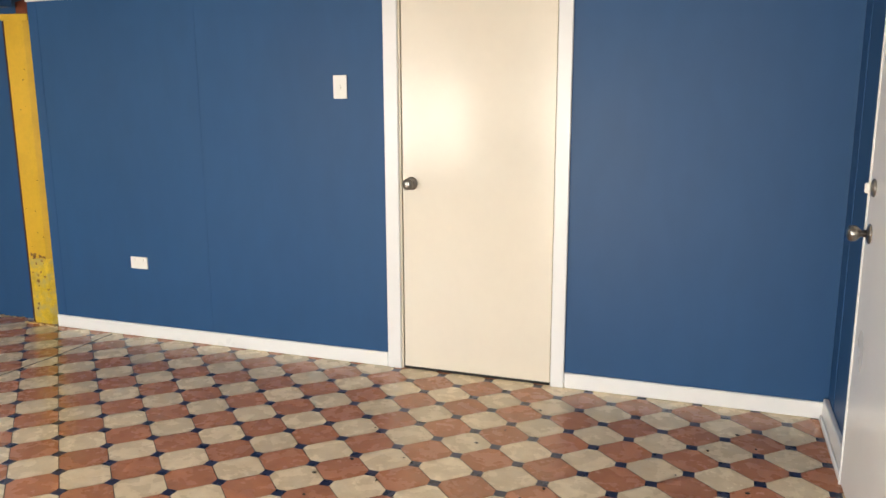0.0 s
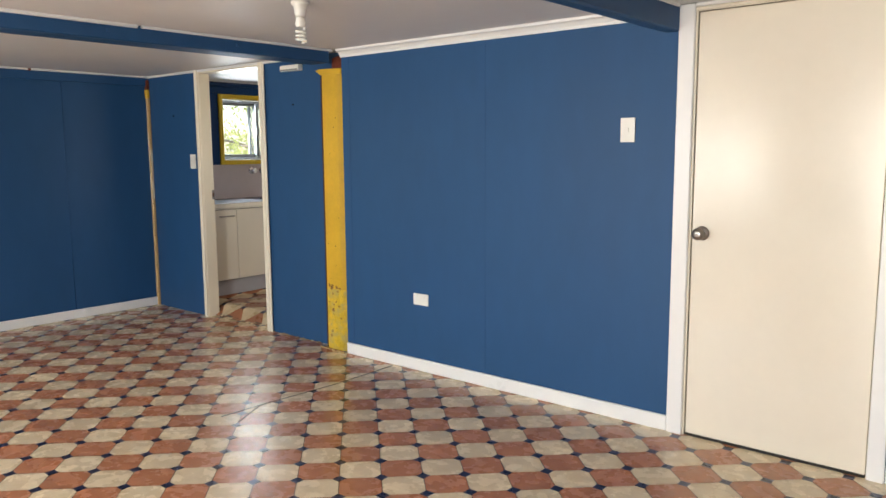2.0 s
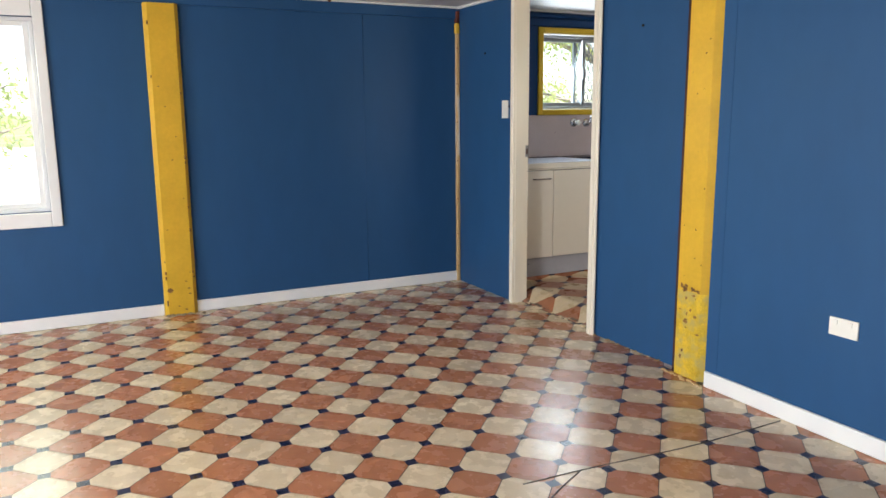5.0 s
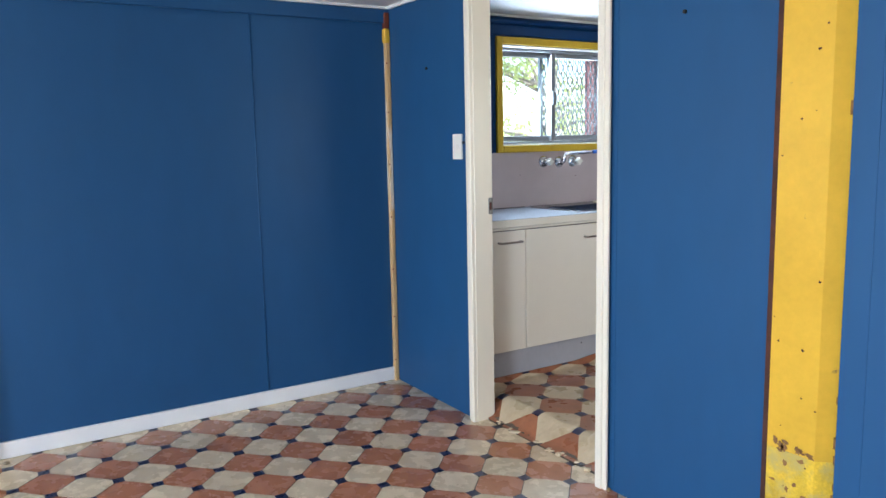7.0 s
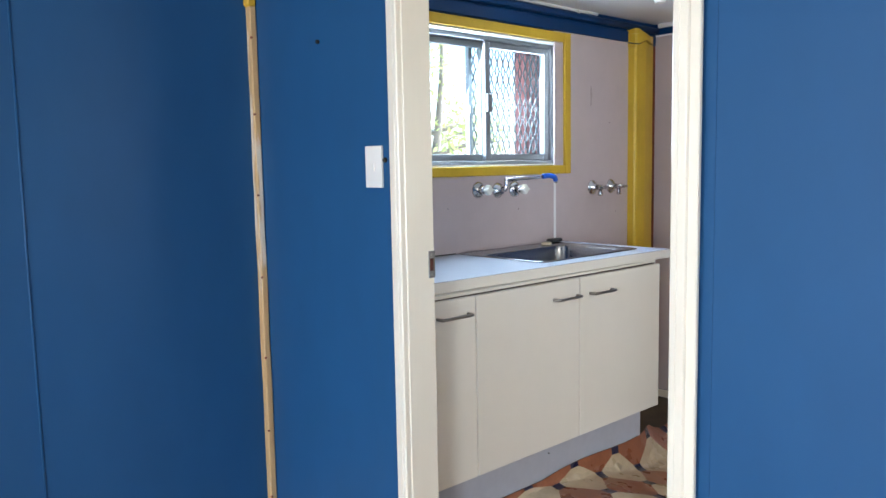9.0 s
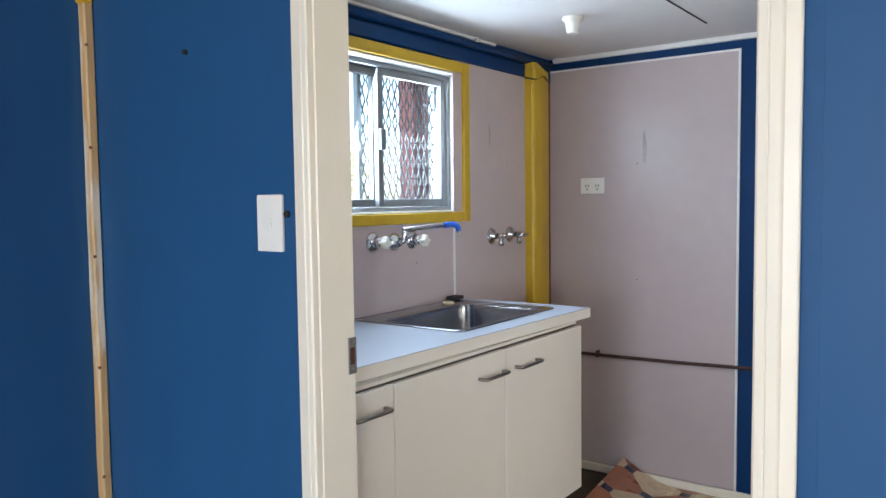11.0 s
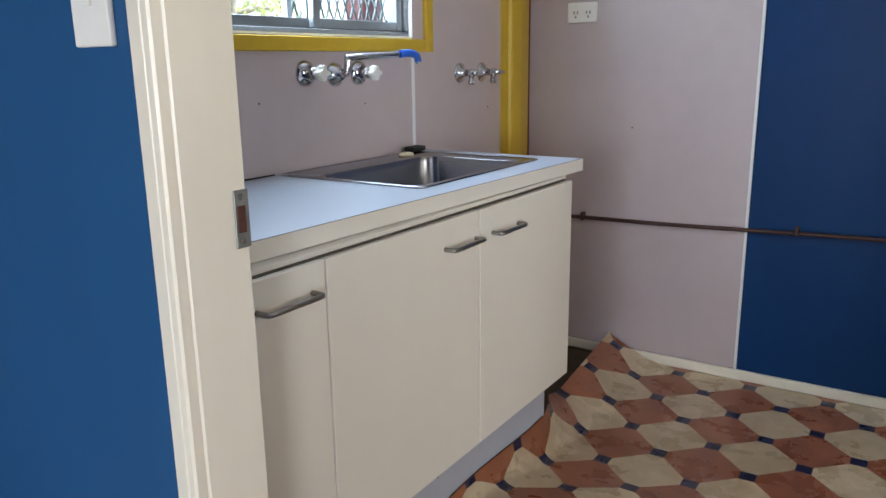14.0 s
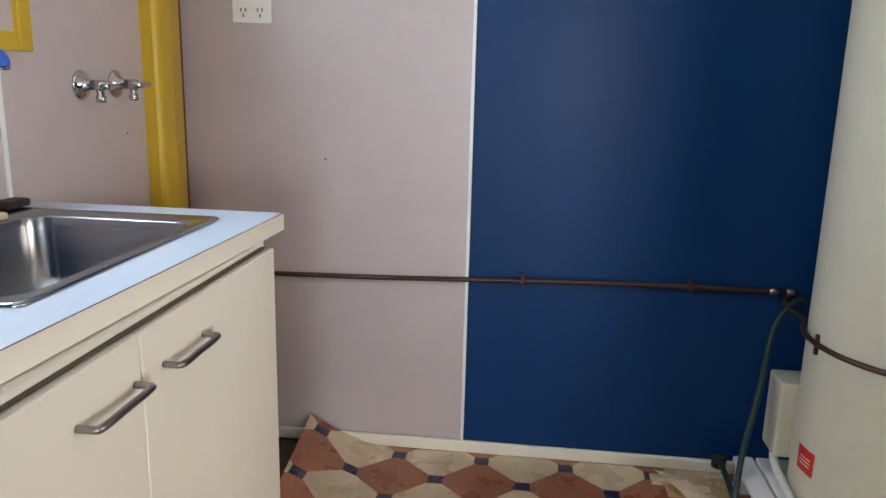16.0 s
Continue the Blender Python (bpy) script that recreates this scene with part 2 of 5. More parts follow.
LINO_TERRA_K = material("worn_terracotta_vinyl_print", (0.32, 0.12, 0.055), 0.30, vary=0.15, scale=10, island="object", bump=0.05, bump_scale=18, second=(0.22, 0.085, 0.045), amount=0.38, amount_scale=8, soft=0.22, rough_vary=0.08)
GRASS = material("dry_grass", (0.16, 0.17, 0.06), 0.9, vary=0.35, scale=0.8, bump=0.6, bump_scale=20, second=(0.30, 0.26, 0.14), amount=0.45, amount_scale=0.6)
CONCRETE = material("pale_concrete", (0.46, 0.44, 0.40), 0.85, vary=0.15, scale=1.5, bump=0.4)
BRICKRED = material("red_oxide_paint", (0.42, 0.13, 0.11), 0.6, vary=0.15, scale=6, bump=0.3)
BARK = material("bark", (0.24, 0.20, 0.155), 0.9, vary=0.3, scale=10, bump=0.8)
LEAF = material("leaves", (0.19, 0.22, 0.08), 0.6, vary=0.35, scale=3, island="island")
_l = LEAF.node_tree
_tl, _mx = _l.nodes.new("ShaderNodeBsdfTranslucent"), _l.nodes.new("ShaderNodeMixShader")
_tl.inputs["Color"].default_value = (0.52, 0.56, 0.20, 1)
_mx.inputs[0].default_value = 0.5
_l.links.new(_l.nodes["Principled BSDF"].outputs[0], _mx.inputs[1])
_l.links.new(_tl.outputs[0], _mx.inputs[2])
_l.links.new(_mx.outputs[0], _l.nodes["Material Output"].inputs["Surface"])

GLASS = bpy.data.materials.new("window_glass")
GLASS.use_nodes = True
_g = GLASS.node_tree
_g.nodes.remove(_g.nodes["Principled BSDF"])
_t, _s, _m = _g.nodes.new("ShaderNodeBsdfTransparent"), _g.nodes.new("ShaderNodeBsdfGlossy"), _g.nodes.new("ShaderNodeMixShader")
_s.inputs["Roughness"].default_value = 0.02
_t.inputs["Color"].default_value = (0.95, 0.97, 0.96, 1)
_m.inputs[0].default_value = 0.05
_g.links.new(_t.outputs[0], _m.inputs[1])
_g.links.new(_s.outputs[0], _m.inputs[2])
_g.links.new(_m.outputs[0], _g.nodes["Material Output"].inputs["Surface"])

# ---- plan, in metres ----
WEST, WEST_K = -6.45, -6.48          # inner faces of the west wall, main room and kitchen
NORTH_A, PART, PART_K = 4.05, 4.12, 4.187   # inner face of the door wall, and both faces of the partition
NORTH_K, EAST, EAST_K, SOUTH = 6.51, 0.39, -3.75, -1.60
CEIL, CEIL_K, FLOOR_K = 1.985, 1.995, -0.022
DOOR_L, DOOR_R = -5.650, -4.858      # kitchen doorway, clear
HEAD = 1.975
TOP = 2.15
KITCHEN = Vector((0.066, -0.040, 0.0))


def wall_with_hole(lo, hi, along, axis, hole):
    """Boxes that leave a hole (a0, a1, z0, z1) in a wall between lo and hi across and along[0..1], below TOP."""
    bm = bmesh.new()
    a0, a1, z0, z1 = hole
    for s0, s1, b0, b1 in ((along[0], a0, -0.2, TOP), (a1, along[1], -0.2, TOP), (a0, a1, -0.2, z0), (a0, a1, z1, TOP)):
        if s1 - s0 < 1e-6 or b1 - b0 < 1e-6:
            continue
        if axis == "y":
            box(bm, lo, hi, s0, s1, b0, b1)
        else:
            box(bm, s0, s1, lo, hi, b0, b1)
    return bm


EY0, EY1 = 2.68, 3.42   # leaf of the end wall's door

# ---- walls ----
wall_west = structure("wall_west", wall_with_hole(WEST - 0.13, WEST, (SOUTH - 0.1, PART_K), "y", (0.68, 1.425, 0.70, 1.80)), BLUE, "deep blue painted sheet wall with a white window", "wall")
SHIFT = KITCHEN
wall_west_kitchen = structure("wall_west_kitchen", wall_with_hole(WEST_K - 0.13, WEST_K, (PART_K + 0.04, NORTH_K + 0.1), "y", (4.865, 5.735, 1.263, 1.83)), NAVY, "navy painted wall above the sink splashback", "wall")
SHIFT = Vector((0, 0, 0))
wall_north = structure("wall_north", wall_with_hole(NORTH_A, NORTH_A + 0.1, (-3.922, EAST + 0.1), "x", (-1.615, -0.81, -0.2, 1.965)), BLUE, "deep blue painted wall with a cream door", "wall")
wall_partition = structure("wall_partition", wall_with_hole(PART, PART_K, (WEST, -3.923), "x", (DOOR_L - 0.02, DOOR_R + 0.02, -0.2, HEAD)), BLUE, "deep blue painted partition with an open doorway", "wall")
SHIFT = KITCHEN
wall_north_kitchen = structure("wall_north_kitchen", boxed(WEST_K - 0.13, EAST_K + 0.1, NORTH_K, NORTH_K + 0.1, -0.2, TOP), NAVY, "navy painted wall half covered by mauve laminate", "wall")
SHIFT = Vector((0, 0, 0))
wall_east = structure("wall_east", wall_with_hole(EAST, EAST + 0.1, (SOUTH - 0.1, NORTH_A), "y", (EY0 - 0.02, EY1 + 0.02, -0.2, 1.965)), BLUE, "deep blue painted end wall with a white door", "wall")
bm = bmesh.new()
for x0, x1, z0, z1 in ((WEST - 0.13, -4.95, -0.2, TOP), (-4.95, -3.95, -0.2, 0.55), (-4.95, -3.95, 1.75, TOP), (-3.95, -3.85, -0.2, TOP), (-3.85, -2.95, -0.2, 0.55), (-3.85, -2.95, 1.75, TOP), (-2.95, -1.85, -0.2, TOP), (-1.85, -0.55, 1.88, TOP), (-0.55, EAST + 0.1, -0.2, TOP)):
    box(bm, x0, x1, SOUTH - 0.1, SOUTH, z0, z1)
wall_south = structure("wall_south", bm, BLUE, "plain blue painted wall with glazed openings", "wall")
SHIFT = KITCHEN
# unseen end wall; its opening is added for the fill light
wall_east_kitchen = structure("wall_east_kitchen", wall_with_hole(EAST_K, EAST_K + 0.1, (PART_K + 0.04, NORTH_K), "y", (4.75, 5.65, 1.0, 1.75)), NAVY, "unseen plain navy painted kitchen end wall with an added window", "wall")
SHIFT = Vector((0, 0, 0))

ceiling = structure("ceiling", boxed(WEST - 0.13, EAST + 0.1, SOUTH - 0.1, PART, CEIL, CEIL + 0.06), CEILING, "low white painted sheet ceiling", "ceiling")
SHIFT = KITCHEN
ceiling_kitchen = structure("ceiling_kitchen", boxed(WEST_K - 0.13, EAST_K + 0.1, PART_K + 0.04, NORTH_K, CEIL_K, CEIL_K + 0.06), CEILING, "white painted kitchen ceiling with a joint", "ceiling")
SHIFT = Vector((0, 0, 0))
SHIFT = KITCHEN
part("ceiling_joint", boxed(-5.62, -5.612, 5.2, 6.2, CEIL_K - 0.002, CEIL_K), DARKGAP, ceiling_kitchen, "dark open joint")
SHIFT = Vector((0, 0, 0))
roof = structure("roof", boxed(WEST_K - 0.6, EAST + 0.5, SOUTH - 0.5, NORTH_K + 0.6, TOP, TOP + 0.1), CONCRETE, "plain roof deck over both rooms", "roof")

# sheet joints on the blue walls
part("sheet_joint", tube(bmesh.new(), [(WEST, 3.39, 0.076), (WEST, 3.388, 1.0), (WEST, 3.392, 1.90)], 0.0035, 8), BLUE, wall_west)
part("sheet_joint", boxed(WEST, WEST + 0.0015, 1.254, 1.262, 0.07, 0.61), BLUE, wall_west)
part("sheet_joint", boxed(-2.779, -2.773, NORTH_A - 0.0012, NORTH_A, 0.08, 1.93), BLUE, wall_north)
part("sheet_joint", boxed(-3.86, -3.854, NORTH_A - 0.0015, NORTH_A, 0.08, 1.93), BLUE, wall_north)
part("sheet_joint", boxed(EAST - 0.002, EAST, 3.90, 3.91, 0.08, 1.93), BLUE, wall_east)
SHIFT = KITCHEN
part("sheet_joint", boxed(-5.10, -5.094, NORTH_K - 0.0015, NORTH_K, 0.02, 1.95), NAVY, wall_north_kitchen)
SHIFT = Vector((0, 0, 0))
part("sheet_joint", boxed(-4.79, -4.784, PART - 0.0012, PART, 0.02, 1.9), BLUE, wall_partition)

# ---- trims of the main room ----
bm = bmesh.new()
for y0, y1 in ((SOUTH, 2.004), (2.204, PART)):
    box(bm, WEST, WEST + 0.016, y0, y1, 0.002, 0.075, 0.004)
structure("baseboard_west", bm, WHITE, "white gloss painted skirting board", "baseboard")
bm = bmesh.new()
for x0, x1 in ((-3.915, -1.68), (-0.755, EAST)):
    box(bm, x0, x1, NORTH_A - 0.016, NORTH_A, 0.002, 0.078, 0.004)
structure("baseboard_north", bm, WHITE, "white gloss painted skirting board", "baseboard")
bm = box(bmesh.new(), EAST - 0.022, EAST, EY1 + 0.025, NORTH_A - 0.018, 0.002, 0.10, 0.004)
box(bm, EAST - 0.034, EAST - 0.023, EY1 + 0.025, NORTH_A - 0.03, 0.002, 0.03, 0.004)
structure("baseboard_east", bm, WHITE, "white skirting board in two layers", "baseboard")
structure("trim_west_board", boxed(WEST, WEST + 0.022, SOUTH, PART, 1.902, 1.97, 0.004), BLUE, "blue painted head board below the ceiling", "trim")
structure("trim_west_cornice", boxed(WEST, WEST + 0.03, SOUTH, PART, 1.971, CEIL, 0.004), WHITE, "thin white ceiling bead", "trim")

solid("rust_spot", lathe(bmesh.new(), (WEST + 0.0305, 3.155, 1.977), (1, 0, 0), [(0, 0.013), (0.003, 0.011), (0.005, 0.004)], 9), RUST, "small red rust spot on the white ceiling bead", "rust")


def cornice(name, x0, x1):
    bm = bmesh.new()
    y = NORTH_A
    outline = [(y, 1.936), (y - 0.008, 1.936), (y - 0.012, 1.95), (y - 0.026, 1.966), (y - 0.044, 1.972), (y - 0.046, CEIL), (y, CEIL)]
    ends = []
    for x in (x0, x1):
        ends.append([bm.verts.new((x, a, b)) for a, b in outline])
    n = len(outline)
    bm.faces.new(ends[0])
    bm.faces.new(ends[1][::-1])
    for i in range(n):
        bm.faces.new((ends[0][i], ends[0][(i + 1) % n], ends[1][(i + 1) % n], ends[1][i]))
    return structure(name, bm, WHITE, "white moulded cornice", "trim")


cornice("trim_cornice_1", -3.925, -1.75)
cornice("trim_cornice_2", -0.76, EAST)
structure("trim_partition_cornice", boxed(WEST + 0.03, -4.17, PART - 0.02, PART, 1.968, CEIL, 0.004), WHITE, "thin white ceiling bead on the partition", "trim")

# ceiling beams, with their ragged white beads
beam_1 = structure("beam_1", boxed(-1.748, -1.676, SOUTH, NORTH_A - 0.003, 1.87, CEIL, 0.006), BLUE, "deep blue painted ceiling beam beside the door", "beam")
part("bead", boxed(-1.675, -1.655, SOUTH, 3.36, 1.966, CEIL, 0.004), WHITE, beam_1, "white bead")
part("bead", boxed(-1.675, -1.658, 3.38, NORTH_A - 0.05, 1.970, CEIL, 0.004), WHITE, beam_1, "white bead")
beam_2 = structure("beam_2", boxed(-4.14, -3.965, SOUTH, NORTH_A - 0.06, 1.902, CEIL, 0.006), BLUE, "deep blue painted ceiling beam above the yellow post", "beam")
part("bead", boxed(-3.9645, -3.942, SOUTH, 2.7, 1.968, CEIL, 0.004), WHITE, beam_2, "white bead")
part("bead", boxed(-3.9645, -3.945, 2.72, NORTH_A - 0.05, 1.971, CEIL, 0.004), WHITE, beam_2, "white bead")
for y in (0.9, 1.9, 2.55, 3.3):
    part("bolt_head", lathe(bmesh.new(), (-3.965, y, 1.945), (1, 0, 0), [(0, 0.009), (0.004, 0.009), (0.006, 0.005)], 10), BLUE, beam_2)

# ---- yellow posts ----
def post(name, x0, x1, y0, y1, top, cut, label, proud):
    """A square post with chamfered edges on the side that it shows (proud: 'x' or 'y')."""
    ob = thing(name, ((x0 + x1) / 2, (y0 + y1) / 2, 0), label, "post", kind="structure")
    if proud == "x":
        outline = [(x0, y0), (x1 - cut, y0), (x1, y0 + cut), (x1, y1 - cut), (x1 - cut, y1), (x0, y1)]
    else:
        outline = [(x0, y0), (x1 - cut, y0), (x1, y0 + cut), (x1, y1), (x0, y1)]
    return ob, outline


post_1, outline = post("post_1", -4.124, -3.947, 4.058, 4.118, 1.87, 0.034, "yellow painted post, flaking and rusty at its foot", "y")
part("shaft", prism(bmesh.new(), outline, 0.42, 1.872), YELLOW, post_1)
part("foot", prism(bmesh.new(), [(x + random.uniform(-0.001, 0.001), y - 0.001) for x, y in outline], 0.0, 0.42), YELLOW_WORN, post_1, "flaked and stained yellow foot")
bm = prism(bmesh.new(), [(-4.205, 4.07), (-4.138, 4.052), (-3.933, 4.052), (-3.933, 4.116), (-4.19, 4.116)], 1.838, 1.874)
for v in bm.verts:
    if v.co.x < -4.17 and v.co.z < 1.85:
        v.co.x += 0.055
    v.co.z += 0.012 * noise.noise(v.co * 9)
part("cap", bm, YELLOW, post_1, "bent yellow top plate")
bm = prism(bmesh.new(), [(-4.03, 4.066), (-3.93, 4.056), (-3.925, 4.116), (-4.05, 4.116)], 1.873, 1.955)
for v in bm.verts:
    v.co.z += 0.02 * noise.noise(v.co * 14)
part("rust_flake", bm, RUST, post_1, "exposed red rust")
part("rusty_edge", boxed(-4.142, -4.1245, 4.061, 4.118, 0.0, 1.84), RUST_DARK, post_1, "dark rusty strip")
bm = bmesh.new()
for k in range(9):
    a = Vector((-4.18 + 0.03 * k, 4.045 - 0.004 * k + random.uniform(-0.012, 0.012), 0.004))
    r = random.uniform(0.006, 0.015)
    made = bmesh.ops.create_icosphere(bm, subdivisions=1, radius=r, matrix=Matrix.Translation(a) @ Matrix.Diagonal((1.3, 0.9, 0.6, 1)))
part("rubble", bm, RAWWOOD, post_1, "crumbled plaster at the foot")

rng = random.Random(21)
for k in range(16):
    x, z = rng.uniform(-4.125, -3.985), rng.uniform(0.12, 1.0) if k < 11 else rng.uniform(1.0, 1.75)
    a = rng.uniform(0.002, 0.0055)
    bm = bmesh.new()
    ring = [bm.verts.new((x + a * math.cos(q) * rng.uniform(0.5, 1.2), 4.0565, z + a * math.sin(q) * rng.uniform(0.4, 1.0))) for q in (-j * math.tau / 9 for j in range(9))]
    bm.faces.new(ring)
    part("paint_chip", bm, RUST_DARK, post_1, "dark chip in the paint")

# flaked patches with torn rims where the yellow ends above the foot
for k in range(22):
    x = rng.uniform(-4.118, -3.985)
    z = 0.43 + 0.03 * noise.noise(Vector((x * 30, 0, 0))) + rng.gauss(0, 0.012) if k < 12 else rng.uniform(0.03, 0.40)
    a, b = rng.uniform(0.006, 0.016), rng.uniform(0.004, 0.014)
    bm = bmesh.new()
    bm.faces.new([bm.verts.new((x + a * math.cos(q) * rng.uniform(0.4, 1.2), 4.0555, z + b * math.sin(q) * rng.uniform(0.4, 1.2))) for q in (-j * math.tau / 11 for j in range(11))])
    part("flake", bm, FLAKE, post_1, "bare brown flaked patch")
for k in range(9):
    z = rng.uniform(0.05, 1.7) if k > 4 else rng.uniform(0.05, 0.45)
    a = rng.uniform(0.003, 0.007)
    bm = bmesh.new()
    tube(bm, [(-3.948, 4.094, z - a * 3), (-3.947, 4.093, z), (-3.948, 4.094, z + a * 2)], a, 7)
    part("edge_chip", bm, FLAKE, post_1, "dark chip along the edge")

post_2, outline = post("post_2", WEST, WEST + 0.045, 2.005, 2.203, 1.905, 0.022, "yellow painted post with small chips near its foot", "x")
part("shaft", prism(bmesh.new(), outline, 0.28, 1.904), YELLOW, post_2)
part("foot", prism(bmesh.new(), outline, 0.0, 0.28), YELLOW, post_2)
for y, z, a, b in ((2.043, 0.165, 0.020, 0.016), (2.14, 0.215, 0.008, 0.005), (2.155, 0.17, 0.010, 0.006), (2.16, 0.135, 0.012, 0.004), (2.19, 0.24, 0.007, 0.006), (2.09, 0.06, 0.008, 0.004), (2.13, 0.035, 0.012, 0.006), (2.06, 1.42, 0.007, 0.004), (2.09, 1.30, 0.009, 0.003), (2.14, 1.12, 0.004, 0.005), (2.11, 0.98, 0.006, 0.004), (2.16, 0.74, 0.005, 0.005), (2.05, 0.55, 0.008, 0.003)):
    bm = bmesh.new()
    ring = [bm.verts.new((WEST + 0.0462, y + a * math.cos(q) * random.uniform(0.6, 1.1), z + b * math.sin(q) * random.uniform(0.6, 1.1))) for q in (k * math.tau / 9 for k in range(9))]
    bm.faces.new(ring)
    part("paint_chip", bm, FLAKE, post_2, "bare brown chip in the paint")

rng = random.Random(31)
for k in range(14):
    side, z = rng.choice((2.0225, 2.1855)), rng.uniform(0.02, 0.5) if k < 7 else rng.uniform(0.5, 1.85)
    a = rng.uniform(0.0025, 0.006)
    part("edge_chip", tube(bmesh.new(), [(WEST + 0.0435, side, z - a * 2), (WEST + 0.044, side, z), (WEST + 0.0435, side, z + a * 2)], a, 7), FLAKE, post_2, "brown chip along the edge")
bm = bmesh.new()
for k in range(12):
    p = Vector((WEST + rng.uniform(0.045, 0.075), rng.uniform(2.0, 2.235), 0.006))
    bmesh.ops.create_icosphere(bm, subdivisions=1, radius=rng.uniform(0.005, 0.014), matrix=Matrix.Translation(p) @ Matrix.Diagonal((1, rng.uniform(1, 1.8), 0.6, 1)))
part("rubble", bm, CHIPBOARD, post_2, "crumbled filler at the foot")

SHIFT = KITCHEN
post_3, outline = post("post_3", WEST_K, WEST_K + 0.07, 6.29, 6.50, 1.92, 0.05, "yellow painted post in the kitchen corner with a bent cap", "x")
outline = [(WEST_K, 6.262), (WEST_K + 0.040, 6.262), (WEST_K + 0.050, 6.268), (WEST_K + 0.054, 6.28), (WEST_K + 0.054, 6.345), (WEST_K + 0.048, 6.375), (WEST_K + 0.03, 6.45), (WEST_K, 6.45)]
part("shaft", prism(bmesh.new(), outline, FLOOR_K, 1.86), YELLOW_FRAME, post_3)
bm = bmesh.new()
for z0, z1, g in ((1.85, 1.872, 0.006), (1.878, 1.90, 0.016), (1.902, 1.922, 0.012)):
    prism(bm, [(x + (g if x > WEST_K + 0.03 else 0), y + (-g if y < 6.35 else 0)) for x, y in outline], z0, z1)
for v in bm.verts:
    v.co.z += 0.02 * noise.noise(v.co * 12) + (0.02 if v.co.y < 6.31 and v.co.z > 1.89 else 0)
part("cap", bm, YELLOW_FRAME, post_3, "crumpled yellow cap")
part("edge_gap", boxed(WEST_K, WEST_K + 0.012, 6.4505, 6.5, FLOOR_K, 1.9), RUST, post_3, "dark rusty gap")
SHIFT = Vector((0, 0, 0))

# bare batten in the corner of the main room
batten = thing("corner_batten", (WEST + 0.02, PART - 0.02, 0), "raw timber batten with nail holes in the corner", "batten", kind="structure")
bm = bmesh.new()
box(bm, WEST + 0.001, WEST + 0.03, PART - 0.026, PART - 0.001, 0.0, 1.855, 0.004)
bmesh.ops.subdivide_edges(bm, edges=[e for e in bm.edges if abs(e.verts[0].co.z - e.verts[1].co.z) > 1], cuts=24)
for v in bm.verts:
    v.co.x += 0.0025 * noise.noise(Vector((0, 0, v.co.z * 6)))
    v.co.y += 0.0025 * noise.noise(Vector((3, 0, v.co.z * 5)))
part("strip", bm, RAWWOOD, batten)
for z in (0.12, 0.36, 0.62, 0.9, 1.18, 1.45, 1.7):
    part("nail_hole", lathe(bmesh.new(), (WEST + 0.029, PART - 0.022, z), (0.75, -0.66, 0), [(0, 0.004), (0.004, 0.004)], 8), RUST, batten)
part("head", boxed(WEST + 0.001, WEST + 0.034, PART - 0.034, PART - 0.001, 1.80, 1.875, 0.006), YELLOW, batten, "yellow painted head")
bm = boxed(WEST + 0.001, WEST + 0.03, PART - 0.03, PART - 0.001, 1.876, 1.955, 0.004)
part("rust_flake", bm, RUST, batten, "red rust above the batten")

# ---- doors ----
def knob_set(parent, at, out, metal=NICKEL):
    """A round door knob with its rose; out is the way that it points."""
    rose = part("rose", lathe(bmesh.new(), at, out, [(0, 0.032), (0.004, 0.033), (0.008, 0.028), (0.012, 0.014)], 24), metal, parent)
    part("door_knob", lathe(bmesh.new(), Vector(at) + Vector(out) * 0.0125, out, [(0, 0.012), (0.014, 0.011), (0.02, 0.017), (0.030, 0.026), (0.042, 0.028), (0.052, 0.024), (0.056, 0.012), (0.0565, 0.001)], 24), metal, parent, "satin nickel knob")
    return rose


door_1 = thing("door_1", (-1.21, NORTH_A, 0), "closed cream flush door with a satin nickel knob", "door", kind="structure")
part("leaf", boxed(-1.592, -0.83, NORTH_A + 0.006, NORTH_A + 0.042, 0.011, 1.945, 0.002), CREAM, door_1)
for x0, x1 in ((-1.615, -1.596), (-0.826, -0.81)):
    part("door_stop", boxed(x0, x1, NORTH_A - 0.002, NORTH_A + 0.095, 0.0, 1.963), CREAM, door_1)
part("door_stop", boxed(-1.595, -0.827, NORTH_A - 0.002, NORTH_A + 0.095, 1.949, 1.963), CREAM, door_1)
part("backing", boxed(-1.613, -0.812, NORTH_A + 0.097, NORTH_A + 0.104, 0.0, 1.963), DARKGAP, door_1)
part("architrave", boxed(-1.679, -1.604, NORTH_A - 0.018, NORTH_A - 0.0025, 0.0, 1.982, 0.004), WHITE, door_1, "white architrave")
part("architrave", boxed(-0.823, -0.757, NORTH_A - 0.018, NORTH_A - 0.0025, 0.0, 1.982, 0.004), WHITE, door_1, "white architrave")
part("architrave", boxed(-1.603, -0.824, NORTH_A - 0.016, NORTH_A - 0.0025, 1.952, 1.966, 0.003), CREAM, door_1)
part("architrave", boxed(-1.603, -0.824, NORTH_A - 0.022, NORTH_A - 0.0025, 1.967, 1.983, 0.004), WHITE, door_1, "white head trim")
knob_set(door_1, (-1.545, NORTH_A + 0.006, 0.965), (0, -1, 0))
# the shade under the leaf is a solid dark strip
part("threshold_gap", boxed(-1.592, -0.83, NORTH_A + 0.001, NORTH_A + 0.04, 0.001, 0.012), DARKGAP, door_1, "dark strip for the shade below the leaf")

